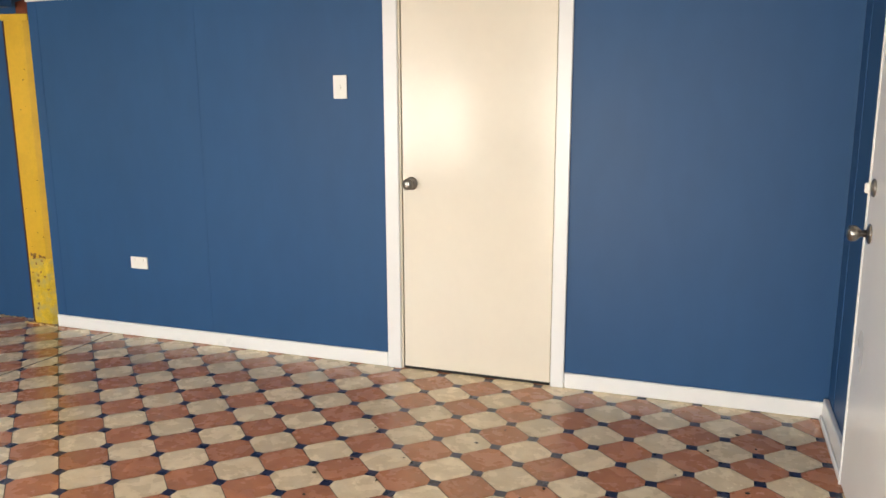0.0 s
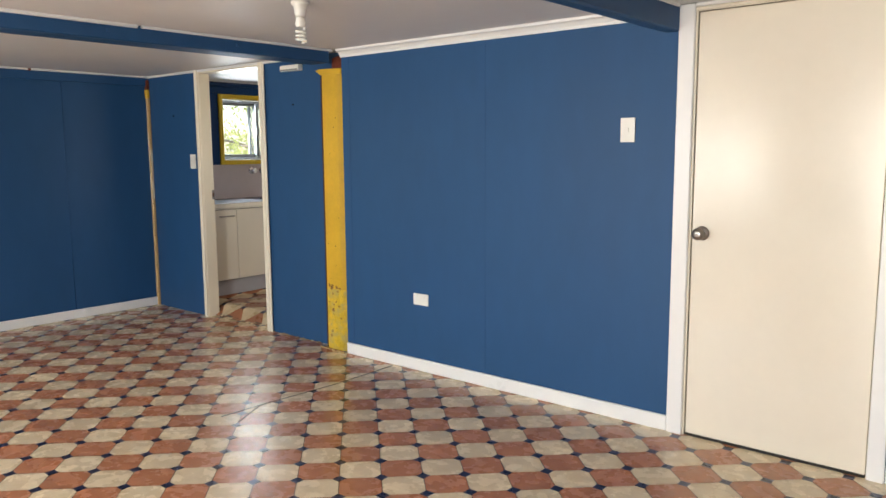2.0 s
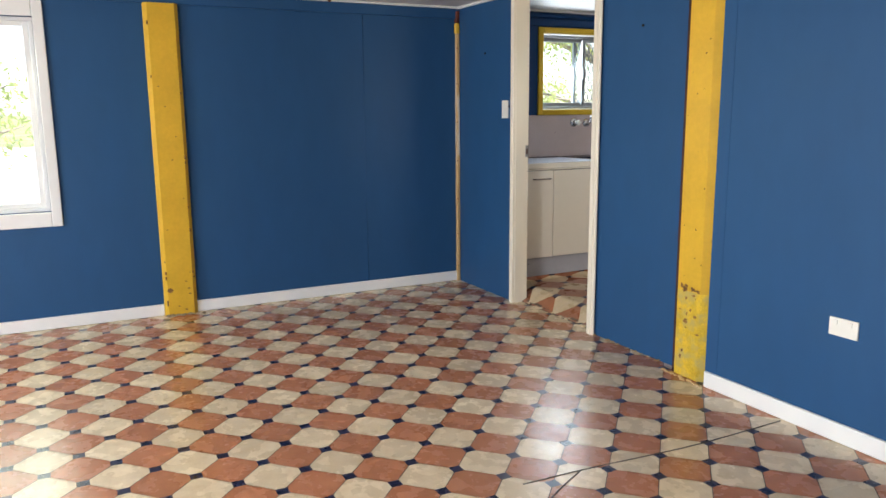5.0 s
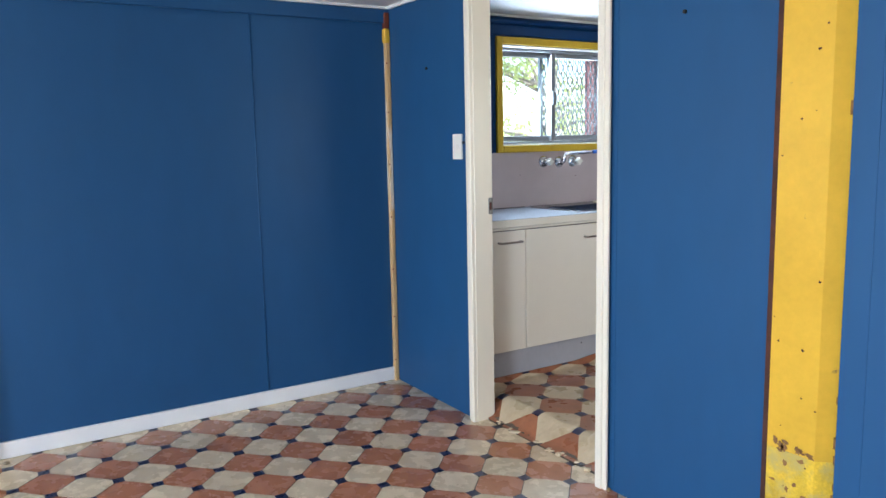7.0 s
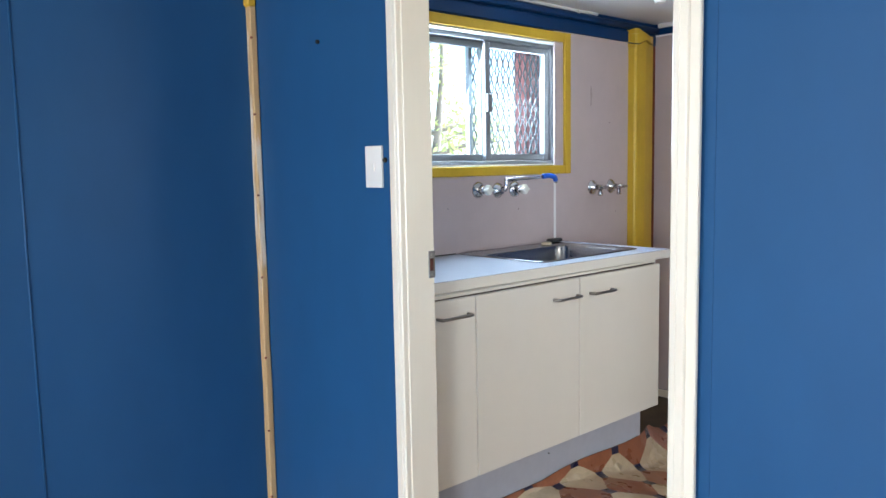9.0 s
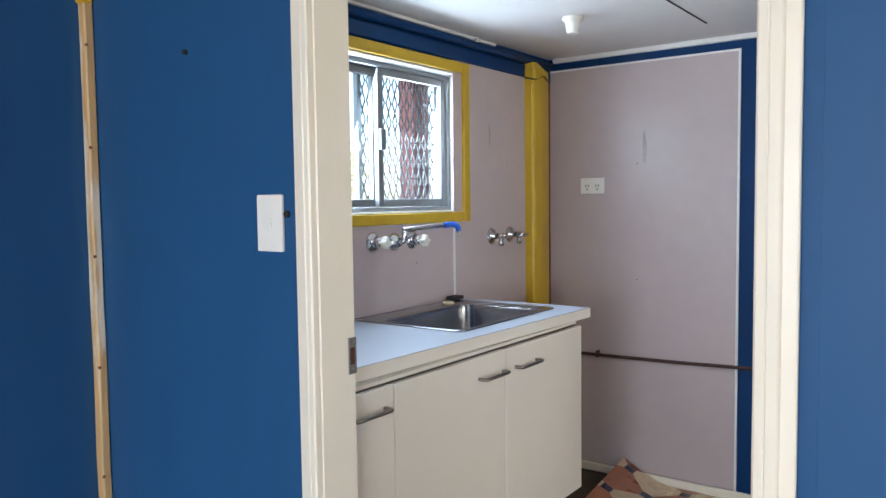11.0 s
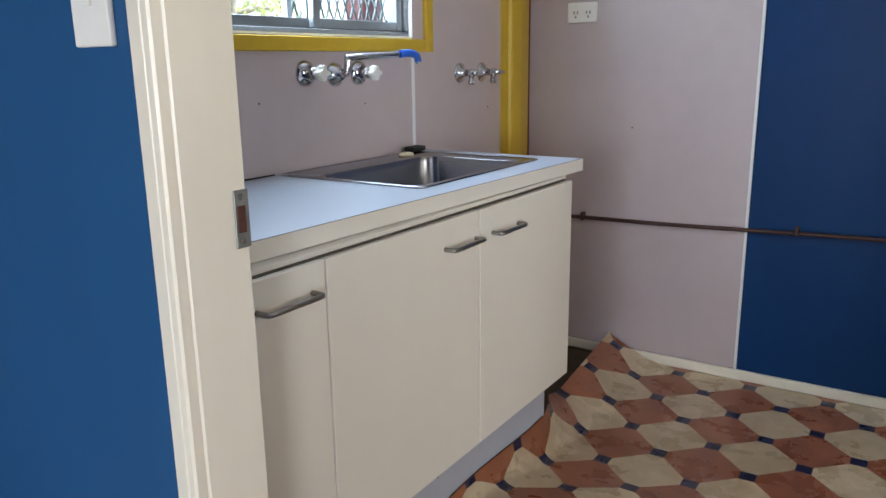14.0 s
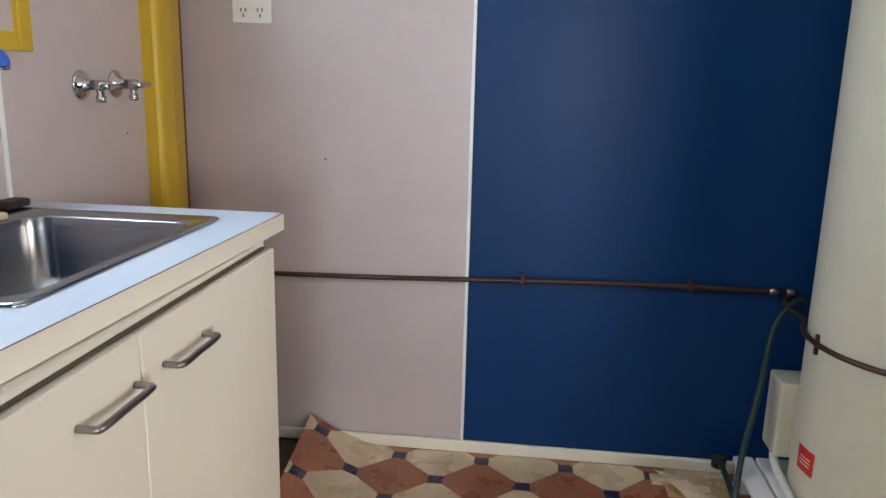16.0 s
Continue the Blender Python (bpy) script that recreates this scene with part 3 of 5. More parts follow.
door_2 = thing("door_2", (EAST, (EY0 + EY1) / 2, 0), "closed white flush door with knob and deadbolt", "door", kind="structure")
part("leaf", boxed(EAST - 0.03, EAST + 0.012, EY0, EY1, 0.012, 1.95, 0.003), WHITE, door_2)
for y in (EY0 - 0.0195, EY1 + 0.0045):
    part("door_stop", boxed(EAST - 0.034, EAST + 0.09, y, y + 0.015, 0.0, 1.963, 0.002), WHITE, door_2)
part("door_stop", boxed(EAST - 0.034, EAST + 0.09, EY0 - 0.004, EY1 + 0.004, 1.953, 1.963, 0.002), WHITE, door_2)
part("backing", boxed(EAST + 0.092, EAST + 0.1, EY0 - 0.019, EY1 + 0.019, 0.0, 1.963), DARKGAP, door_2)
knob_set(door_2, (EAST - 0.03, EY1 - 0.08, 0.93), (-1, 0, 0))
bolt = part("deadbolt", lathe(bmesh.new(), (EAST - 0.03, EY1 - 0.078, 1.08), (-1, 0, 0), [(0, 0.029), (0.005, 0.03), (0.009, 0.024), (0.012, 0.01)], 24), NICKEL, door_2)
part("thumb_turn", boxed(EAST - 0.06, EAST - 0.0425, EY1 - 0.084, EY1 - 0.072, 1.063, 1.097, 0.004), PLASTIC, bolt, "white thumb turn")

# doorway to the kitchen
doorway = thing("door_3", ((DOOR_L + DOOR_R) / 2, PART, 0), "open doorway with scuffed cream timber jambs and no leaf", "doorway", kind="structure")
part("jamb", boxed(DOOR_L - 0.02, DOOR_L, PART - 0.012, PART_K + 0.02, -0.03, HEAD, 0.003), JAMB, doorway)
part("jamb", boxed(DOOR_R, DOOR_R + 0.02, PART - 0.012, PART_K + 0.02, -0.03, HEAD, 0.003), JAMB, doorway)
part("jamb", boxed(DOOR_L + 0.001, DOOR_R - 0.001, PART - 0.012, PART_K + 0.02, HEAD - 0.018, HEAD, 0.003), JAMB, doorway)
part("door_stop", boxed(DOOR_R - 0.012, DOOR_R - 0.0005, PART + 0.035, PART + 0.075, 0.0, HEAD - 0.02, 0.003), JAMB, doorway)
def moulded(outer, inner, z1):
    """An upright architrave: a low outer band and a raised inner band with one groove."""
    y, w = PART - 0.0125, inner - outer
    steps = ((0, 0), (0, 0.007), (0.04, 0.009), (0.36, 0.010), (0.40, 0.015), (0.44, 0.0165), (0.68, 0.017), (0.71, 0.0155), (0.74, 0.017), (0.94, 0.017), (1, 0.014), (1, 0))
    return prism(bmesh.new(), [(outer + w * k, y - d) for k, d in steps], 0.0, z1)


part("architrave", moulded(-5.702, DOOR_L - 0.002, HEAD + 0.006), JAMB, doorway, "moulded cream architrave")
part("architrave", moulded(-4.805, DOOR_R + 0.001, HEAD + 0.006), JAMB, doorway, "moulded cream architrave")
part("architrave", boxed(DOOR_L - 0.05, DOOR_R + 0.05, PART_K + 0.0005, PART_K + 0.018, HEAD + 0.0005, HEAD + 0.014, 0.003), JAMB, doorway)
strike = part("strike_plate", boxed(DOOR_L + 0.0005, DOOR_L + 0.0032, PART_K - 0.004, PART_K + 0.0195, 0.962, 1.036, 0.001), STRIKE, doorway, "dull steel strike plate")
part("latch_hole", boxed(DOOR_L + 0.0033, DOOR_L + 0.0045, PART_K, PART_K + 0.012, 0.982, 1.016), RUST_DARK, strike, "dark latch hole")
for z in (0.971, 1.027):
    part("screw", lathe(bmesh.new(), (DOOR_L + 0.0032, PART_K + 0.007, z), (1, 0, 0), [(0, 0.004), (0.0012, 0.003)], 10), NICKEL, strike)

# ---- windows ----
def sliding_window(name, x, y0, y1, z0, z1, split, sash, label):
    """A two-leaf sliding window in an opening in a west wall; x is the plane of the leaves."""
    ob = thing(name, (x, (y0 + y1) / 2, z0), label, "window", kind="structure")
    for a, b, c, d in ((y0, y1, z0, z0 + 0.022), (y0, y1, z1 - 0.022, z1), (y0, y0 + 0.022, z0 + 0.0225, z1 - 0.0225), (y1 - 0.022, y1, z0 + 0.0225, z1 - 0.0225)):
        part("window_frame", boxed(x - 0.035, x + 0.035, a, b, c, d, 0.002), sash, ob)
    for a, b, off in ((y0 + 0.023, split + 0.016, -0.014), (split - 0.016, y1 - 0.023, 0.014)):
        leaf = part("sash", boxed(x + off - 0.011, x + off + 0.011, a, a + 0.03, z0 + 0.023, z1 - 0.023, 0.002), sash, ob)
        part("stile", boxed(x + off - 0.011, x + off + 0.011, b - 0.03, b, z0 + 0.023, z1 - 0.023, 0.002), sash, leaf)
        part("rail", boxed(x + off - 0.011, x + off + 0.011, a + 0.031, b - 0.031, z0 + 0.023, z0 + 0.052, 0.002), sash, leaf)
        part("rail", boxed(x + off - 0.011, x + off + 0.011, a + 0.031, b - 0.031, z1 - 0.05, z1 - 0.023, 0.002), sash, leaf)
        pane = part("pane", boxed(x + off - 0.002, x + off + 0.002, a + 0.0305, b - 0.0305, z0 + 0.0525, z1 - 0.0505), GLASS, leaf, "clear glass")
        pane.visible_shadow = False
    return ob


window_1 = sliding_window("window_1", WEST - 0.06, 0.682, 1.423, 0.702, 1.798, 1.06, WHITE, "white framed sliding window with bright garden outside")
for y0, y1, z0, z1 in ((0.62, 0.681, 0.615, 1.888), (1.424, 1.48, 0.615, 1.888), (0.6815, 1.4235, 0.615, 0.70), (0.6815, 1.4235, 1.80, 1.888)):
    part("architrave", boxed(WEST + 0.0005, WEST + 0.02, y0, y1, z0, z1, 0.004), WHITE, window_1)
catch = part("catch", boxed(WEST - 0.035, WEST - 0.022, 1.05, 1.07, 1.20, 1.27, 0.004), RAWWOOD, window_1, "brassy brown catch")

SHIFT = KITCHEN
window_2 = sliding_window("window_2", WEST_K - 0.085, 4.867, 5.733, 1.265, 1.828, 5.30, ALU, "grey aluminium sliding window in a yellow frame")
for y0, y1, z0, z1 in ((4.822, 4.864, 1.222, 1.873), (5.736, 5.778, 1.222, 1.873), (4.8645, 5.7355, 1.222, 1.262), (4.8645, 5.7355, 1.831, 1.873)):
    part("architrave", boxed(WEST_K + 0.0005, WEST_K + 0.02, y0, y1, z0, z1, 0.003), YELLOW_FRAME, window_2, "yellow architrave")
for y0, y1, z0, z1 in ((4.8655, 4.872, 1.264, 1.829), (5.728, 5.7345, 1.264, 1.829), (4.8725, 5.7275, 1.264, 1.27), (4.8725, 5.7275, 1.823, 1.829)):
    part("reveal", boxed(WEST_K - 0.048, WEST_K + 0.002, y0, y1, z0, z1), WHITE, window_2, "white painted reveal")
part("catch", boxed(WEST_K - 0.06, WEST_K - 0.045, 5.285, 5.315, 1.50, 1.58, 0.003), ALU, window_2)

# diamond security mesh outside the right leaf
screen = thing("security_screen", (WEST_K - 0.16, 5.5, 1.25), "grey diamond mesh security screen outside the kitchen window", "screen")
bm = bmesh.new()
sx, pw, ph = WEST_K - 0.15, 0.0385, 0.074
for row in range(10):
    for side in (-1, 1):
        pts = []
        for k in range(13):
            up = side * (1 if k % 2 == 0 else -1)
            y, z = 5.28 + pw * k, 1.215 + ph * row + up * (ph * 0.5 - 0.002)
            pts += [(sx, y - 0.006, z), (sx, y + 0.006, z)]
        tube(bm, pts, 0.0036, 5)
part("mesh", bm, MESHWIRE, screen)
for y0, y1, z0, z1 in ((5.26, 5.28, 1.17, 1.92), (5.78, 5.80, 1.17, 1.92), (5.281, 5.779, 1.17, 1.19), (5.281, 5.779, 1.90, 1.92)):
    part("frame", boxed(sx - 0.012, sx + 0.012, y0, y1, z0, z1, 0.002), ALU, screen)
for y in (5.27, 5.79):
    part("bracket", boxed(sx - 0.005, WEST_K - 0.131, y - 0.008, y + 0.008, 1.5, 1.53), ALU, screen)

# added window, out of view, around the kitchen fill light
added_window_5 = thing("added_window_5", (EAST_K + 0.05, 5.2, 1.0), "unseen low white framed window added in the kitchen end wall", "window", kind="structure")
for y0, y1, z0, z1 in ((4.75, 4.80, 1.0, 1.75), (5.60, 5.65, 1.0, 1.75), (4.801, 5.599, 1.0, 1.05), (4.801, 5.599, 1.70, 1.75), (5.18, 5.22, 1.051, 1.699)):
    part("window_frame", boxed(EAST_K + 0.02, EAST_K + 0.07, y0, y1, z0, z1, 0.003), WHITE, added_window_5)
SHIFT = Vector((0, 0, 0))
# unseen south openings: plain glazed leaves
window_3 = thing("window_3", (-3.4, SOUTH, 0.55), "unseen white framed window in the south wall", "window", kind="structure")
for x0, x1, z0, z1 in ((-3.85, -3.80, 0.55, 1.75), (-3.0, -2.95, 0.55, 1.75), (-3.80, -3.0, 0.55, 0.6), (-3.80, -3.0, 1.70, 1.75), (-3.42, -3.38, 0.6, 1.7)):
    part("window_frame", boxed(x0, x1, SOUTH - 0.07, SOUTH - 0.02, z0, z1, 0.003), WHITE, window_3)
# this second window is added only to frame the south-west fill light
added_window_4 = thing("added_window_4", (-4.45, SOUTH, 0.55), "unseen white framed window in the south wall", "window", kind="structure")
for x0, x1, z0, z1 in ((-4.95, -4.90, 0.55, 1.75), (-4.0, -3.95, 0.55, 1.75), (-4.90, -4.0, 0.55, 0.6), (-4.90, -4.0, 1.70, 1.75), (-4.47, -4.43, 0.6, 1.7)):
    part("window_frame", boxed(x0, x1, SOUTH - 0.07, SOUTH - 0.02, z0, z1, 0.003), WHITE, added_window_4)
door_4 = thing("door_4", (-1.2, SOUTH, 0), "white framed glazed sliding door in the south wall", "door", kind="structure")
for x0, x1, z0, z1 in ((-1.85, -1.80, 0.0, 1.88), (-0.60, -0.55, 0.0, 1.88), (-1.80, -0.60, 0.0, 0.06), (-1.80, -0.60, 1.83, 1.88), (-1.23, -1.17, 0.06, 1.83)):
    part("door_frame", boxed(x0, x1, SOUTH - 0.07, SOUTH - 0.02, z0, z1, 0.003), WHITE, door_4)

# ---- wall fittings of the main room ----
def plate(name, at, u, w, h, label, rockers, category):
    """A switch or socket plate on a wall. at: its centre on the wall; u: the way along the wall; the plate stands out to the room."""
    ob = thing(name, at, label, category)
    u = Vector(u)
    out = Vector((0, 0, 1)).cross(u)
    def slab(du, dz, ww, hh, d0, d1, bev):
        c = Vector(at) + u * du + Vector((0, 0, dz))
        p = [c + u * s * ww / 2 + out * d for s in (-1, 1) for d in (d0, d1)]
        xs, ys = [q.x for q in p], [q.y for q in p]
        return boxed(min(xs), max(xs), min(ys), max(ys), c.z - hh / 2, c.z + hh / 2, bev, 2)
    part("plate", slab(0, 0, w, h, 0.0005, 0.009, 0.003), PLASTIC, ob)
    for du, dz, ww, hh, mat, nm in rockers:
        part(nm, slab(du, dz, ww, hh, 0.0092, 0.0125, 0.0008), mat, ob)
    return ob


plate("light_switch", (-1.92, NORTH_A, 1.437), (-1, 0, 0), 0.074, 0.116, "white rectangular light switch on the blue wall", [(0, 0.0, 0.014, 0.022, PLASTIC, "rocker")], "switch")
plate("power_socket", (-3.257, NORTH_A, 0.448), (-1, 0, 0), 0.118, 0.07, "white power socket low on the blue wall", [(-0.03, 0.018, 0.012, 0.016, PLASTIC, "rocker"), (0.03, 0.018, 0.012, 0.016, PLASTIC, "rocker")], "socket")
plate("light_switch", (-5.79, PART, 1.267), (-1, 0, 0), 0.074, 0.115, "white light switch beside the kitchen doorway", [(0, 0.0, 0.014, 0.022, PLASTIC, "rocker")], "switch")
SHIFT = KITCHEN
plate("double_socket", (-6.24, NORTH_K - 0.006, 1.371), (-1, 0, 0), 0.122, 0.076, "white double power socket on mauve laminate",
      [(dx, 0.024, 0.012, 0.015, PLASTIC, "rocker") for dx in (-0.045, 0.045)] + [(dx + e, dz, 0.0045, 0.011, ALU, "slot") for dx in (-0.026, 0.026) for e, dz in ((-0.007, 0.0), (0.007, 0.0), (0.0, -0.016))], "socket")
SHIFT = Vector((0, 0, 0))
solid("nail_stub", lathe(bmesh.new(), (-6.055, PART, 1.64), (0, -1, 0), [(0, 0.006), (0.008, 0.006), (0.010, 0.003)], 10), DARKGAP, "dark nail stub in the blue partition", "nail")
solid("nail_stub", lathe(bmesh.new(), (-4.502, PART, 1.668), (0, -1, 0), [(0, 0.006), (0.008, 0.006), (0.010, 0.003)], 10), DARKGAP, "dark nail stub in the blue partition", "nail")
solid("cable_stub", lathe(bmesh.new(), (-5.744, PART, 1.285), (0, -1, 0), [(0, 0.007), (0.006, 0.007), (0.009, 0.004)], 10), DARKGAP, "dark screw beside the light switch", "screw")
alarm = thing("wall_sensor_box", (-4.485, PART, 1.925), "small white plastic box high on the partition", "fixture")
part("case", boxed(-4.585, -4.385, PART - 0.045, PART - 0.0005, 1.893, 1.935, 0.008, 2), PLASTIC, alarm)
part("lens", boxed(-4.575, -4.395, PART - 0.047, PART - 0.0455, 1.897, 1.906), ALU, alarm, "grey lower edge")


def batten_lamp(at, label, bulb):
    x, y, z = at
    ob = thing("ceiling_lamp", at, label, "lamp")
    part("base", lathe(bmesh.new(), at, (0, 0, -1), [(0, 0.04), (0.012, 0.04), (0.016, 0.03), (0.05, 0.024), (0.062, 0.022)], 24), PLASTIC, ob)
    if bulb:
        part("bulb_base", lathe(bmesh.new(), (x, y, z - 0.0625), (0, 0, -1), [(0, 0.018), (0.012, 0.02), (0.03, 0.024), (0.045, 0.02)], 20), PLASTIC, ob)
        pts = [(x + 0.02 * math.cos(q), y + 0.02 * math.sin(q), z - 0.112 - 0.0085 * q / math.pi) for q in (k * 0.45 for k in range(48))]
        part("bulb_spiral", tube(bmesh.new(), pts, 0.0055, 7), KNOBWHITE, ob, "white glass spiral")
    return ob


batten_lamp((-2.88, 2.865, CEIL), "white batten lampholder with an unlit spiral bulb", True)
batten_lamp((-5.92, 5.735, CEIL_K), "white batten lampholder with no bulb", False)

# ---- kitchen wall linings ----
SHIFT = KITCHEN
splash = solid("splashback_panel", boxed(WEST_K + 0.0005, WEST_K + 0.006, PART_K + 0.04, 5.668, 0.895, 1.2215), MAUVE, "mauve laminate splashback behind the sink", "panel", kind="structure")
side_panel = solid("wall_panel", boxed(WEST_K + 0.0005, WEST_K + 0.006, 5.674, 6.2615, FLOOR_K, 1.928), MAUVE, "mauve laminate panel beside the kitchen window", "panel", kind="structure")
part("joint_strip", boxed(WEST_K + 0.0062, WEST_K + 0.0085, 5.664, 5.678, 0.902, 1.2215), WHITE, side_panel, "white joint strip")
part("top_edge", boxed(WEST_K + 0.0005, WEST_K + 0.008, 5.78, 6.2615, 1.9285, 1.934), WHITE, side_panel, "white edge")
for y, z in ((5.88, 1.895), (6.10, 1.47), (6.16, 1.02), (5.42, 1.07), (4.99, 1.09)):
    part("screw", lathe(bmesh.new(), (WEST_K + 0.006, y, z), (1, 0, 0), [(0, 0.003), (0.001, 0.002)], 8), DARKGAP, side_panel)
north_panel = solid("wall_panel", boxed(-6.475, -5.572, NORTH_K - 0.006, NORTH_K - 0.0005, 0.02, 1.928), MAUVE, "large mauve laminate panel with a dark smudge", "panel", kind="structure")
part("edge_strip", boxed(-5.5715, -5.562, NORTH_K - 0.009, NORTH_K - 0.0005, 0.02, 1.937), WHITE, north_panel, "white edge strip")
bm = bmesh.new()
rng = random.Random(12)
ring = [bm.verts.new((-5.985 + 0.013 * math.cos(q) * rng.uniform(0.6, 1.2), NORTH_K - 0.0066, 1.535 + 0.085 * math.sin(q) * rng.uniform(0.6, 1.2))) for q in (k * math.tau / 14 for k in range(14))]
bm.faces.new(ring)
part("smudge", bm, SMUDGE, north_panel, "dark brown smudge")
bm = bmesh.new()
bm.faces.new([bm.verts.new((WEST_K + 0.0066, 5.95 + 0.008 * math.cos(q) * rng.uniform(0.5, 1.2), 1.60 + 0.06 * math.sin(q) * rng.uniform(0.7, 1.1))) for q in (k * math.tau / 14 for k in range(14))])
part("smudge", bm, SMUDGE, side_panel, "faint brown smudge")
part("edge_strip", boxed(-6.475, -5.572, NORTH_K - 0.009, NORTH_K - 0.0005, 1.9285, 1.937), WHITE, north_panel, "white edge strip")
for x, z in ((-6.02, 0.93), (-6.02, 1.47)):
    part("screw", lathe(bmesh.new(), (x, NORTH_K - 0.006, z), (0, -1, 0), [(0, 0.003), (0.001, 0.002)], 8), DARKGAP, north_panel)
structure("baseboard_kitchen", boxed(-6.47, EAST_K, NORTH_K - 0.018, NORTH_K - 0.0005, FLOOR_K, 0.018, 0.004), JAMB, "low chipped off-white skirting strip", "baseboard")
structure("trim_kitchen_cornice", boxed(WEST_K + 0.03, EAST_K, NORTH_K - 0.02, NORTH_K - 0.0005, 1.972, CEIL_K, 0.004), WHITE, "thin white ceiling bead", "trim")
structure("trim_kitchen_west_cornice", boxed(WEST_K + 0.001, WEST_K + 0.014, PART_K + 0.04, 6.0, 1.982, CEIL_K, 0.003), WHITE, "thin chipped white ceiling bead", "trim")
rail = thing("trim_kitchen_rail", (WEST_K, 5.3, 1.94), "navy painted head rail below the kitchen ceiling", "trim", kind="structure")
part("rail", tube(bmesh.new(), [(WEST_K + 0.018, y, 1.958) for y in (PART_K + 0.042, 5.0, 5.8, 6.5)], 0.016, 14), NAVY, rail)
part("board", boxed(WEST_K + 0.0005, WEST_K + 0.016, PART_K + 0.042, 6.5, 1.88, 1.935, 0.003), NAVY, rail)
part("white_clip", lathe(bmesh.new(), (WEST_K + 0.02, 5.83, 1.992), (0.25, 0, -1), [(0, 0.007), (0.018, 0.008), (0.024, 0.004)], 10), PLASTIC, rail, "white plastic clip")

# ---- sink cabinet ----
cab = thing("sink_cabinet", (-6.17, 4.93, FLOOR_K), "cream laminate sink cabinet with three doors and grey plinth", "cabinet")
part("body", boxed(-6.47, -5.906, 4.23, 5.622, 0.255, 0.735), CABINET, cab)
part("upper_body", boxed(-6.47, -5.952, 4.23, 5.03, 0.7355, 0.8625), CABINET, cab)
part("front_stretcher", boxed(-5.995, -5.952, 5.0305, 5.622, 0.7355, 0.8625), CABINET, cab)
part("back_stretcher", boxed(-6.47, -6.43, 5.0305, 5.622, 0.7355, 0.8625), CABINET, cab)
part("rail", boxed(-5.9515, -5.906, 4.23, 5.622, 0.7355, 0.8615), CABINET, cab)
part("side_panel", boxed(-6.47, -5.906, 5.6225, 5.636, 0.235, 0.8625, 0.001), CABINET, cab)
part("plinth", boxed(-6.40, -5.932, 4.23, 5.575, FLOOR_K, 0.2545, 0.001), PLINTH, cab, "pale grey plinth")
for y, z in ((4.40, 0.05), (4.40, 0.2), (4.98, 0.05), (4.98, 0.2)):
    part("screw", lathe(bmesh.new(), (-5.932, y, z), (1, 0, 0), [(0, 0.004), (0.001, 0.003)], 8), DARKGAP, cab)
# dark strip and sheet that stand in for shade around the door leaves
part("door_gap", boxed(-5.9055, -5.897, 4.268, 5.62, 0.8505, 0.853), SUBFLOOR, cab, "dark strip for the shade above the doors")
part("door_gap", boxed(-5.9055, -5.9025, 4.268, 5.62, 0.256, 0.8495), DARKGAP, cab, "dark sheet for the shade between the doors")
for y0, y1, ha, hb, z1, zc in ((4.27, 4.566, 4.40, 4.53, 0.85, 0.797), (4.571, 5.103, 4.955, 5.085, 0.849, 0.785), (5.108, 5.636, 5.165, 5.295, 0.848, 0.783)):
    door = part("door", boxed(-5.902, -5.885, y0, y1, 0.247, z1, 0.0015), CABINET, cab)
    pts = arc([(-5.8845, ha, zc), (-5.866, ha, zc), (-5.857, ha + 0.008, zc), (-5.857, (ha + hb) / 2, zc), (-5.857, hb - 0.008, zc), (-5.866, hb, zc), (-5.8845, hb, zc)], 4)
    part("handle", tube(bmesh.new(), pts, 0.0052, 10), NICKEL, door, "satin nickel bow handle")

worktop = thing("worktop", (-6.17, 4.97, 0.863), "pale laminate worktop, tinted with sky reflection, with a square front edge", "worktop")
SX0, SX1, SY0, SY1 = -6.466, -5.998, 5.03, 5.652
outer = [(-5.945, 4.228), (-5.902, 5.742), (WEST_K + 0.0065, 5.742), (WEST_K + 0.0065, 4.228)]
inner = [(SX1 - 0.02, SY0 + 0.02), (SX1 - 0.02, SY1 - 0.02), (SX0 + 0.02, SY1 - 0.02), (SX0 + 0.02, SY0 + 0.02)]
bm = bmesh.new()
rings = [[bm.verts.new((x, y, z)) for x, y in o] for o, z in ((outer, 0.8635), (outer, 0.8995), (inner, 0.8995), (inner, 0.8635))]
for a, b in zip(rings, rings[1:] + rings[:1]):
    for k in range(4):
        bm.faces.new((a[k], a[(k + 1) % 4], b[(k + 1) % 4], b[k]))
part("slab", bm, WORKTOP, worktop)
part("front_edge", prism(bmesh.new(), [(-5.9448, 4.228), (-5.9428, 4.228), (-5.8998, 5.7442), (-5.9018, 5.742)], 0.8635, 0.8988), CABINET, worktop, "cream edge strip")
part("edge_seam", prism(bmesh.new(), [(-5.9448, 4.228), (-5.9430, 4.228), (-5.9, 5.744), (-5.9018, 5.742)], 0.8989, 0.8998), SUBFLOOR, worktop, "dark glue line")
part("end_edge", prism(bmesh.new(), [(-5.902, 5.7422), (-5.9, 5.7444), (WEST_K + 0.0065, 5.7442), (WEST_K + 0.0065, 5.7422)], 0.8635, 0.8993), CABINET, worktop, "cream edge strip")
part("back_seal", boxed(WEST_K + 0.0065, WEST_K + 0.010, 4.23, 5.025, 0.90, 0.904), DARKGAP, worktop, "dark gap at the wall")

sink = thing("kitchen_sink", (-6.2, 5.34, 0.90), "inset stainless steel sink with one square bowl", "sink")


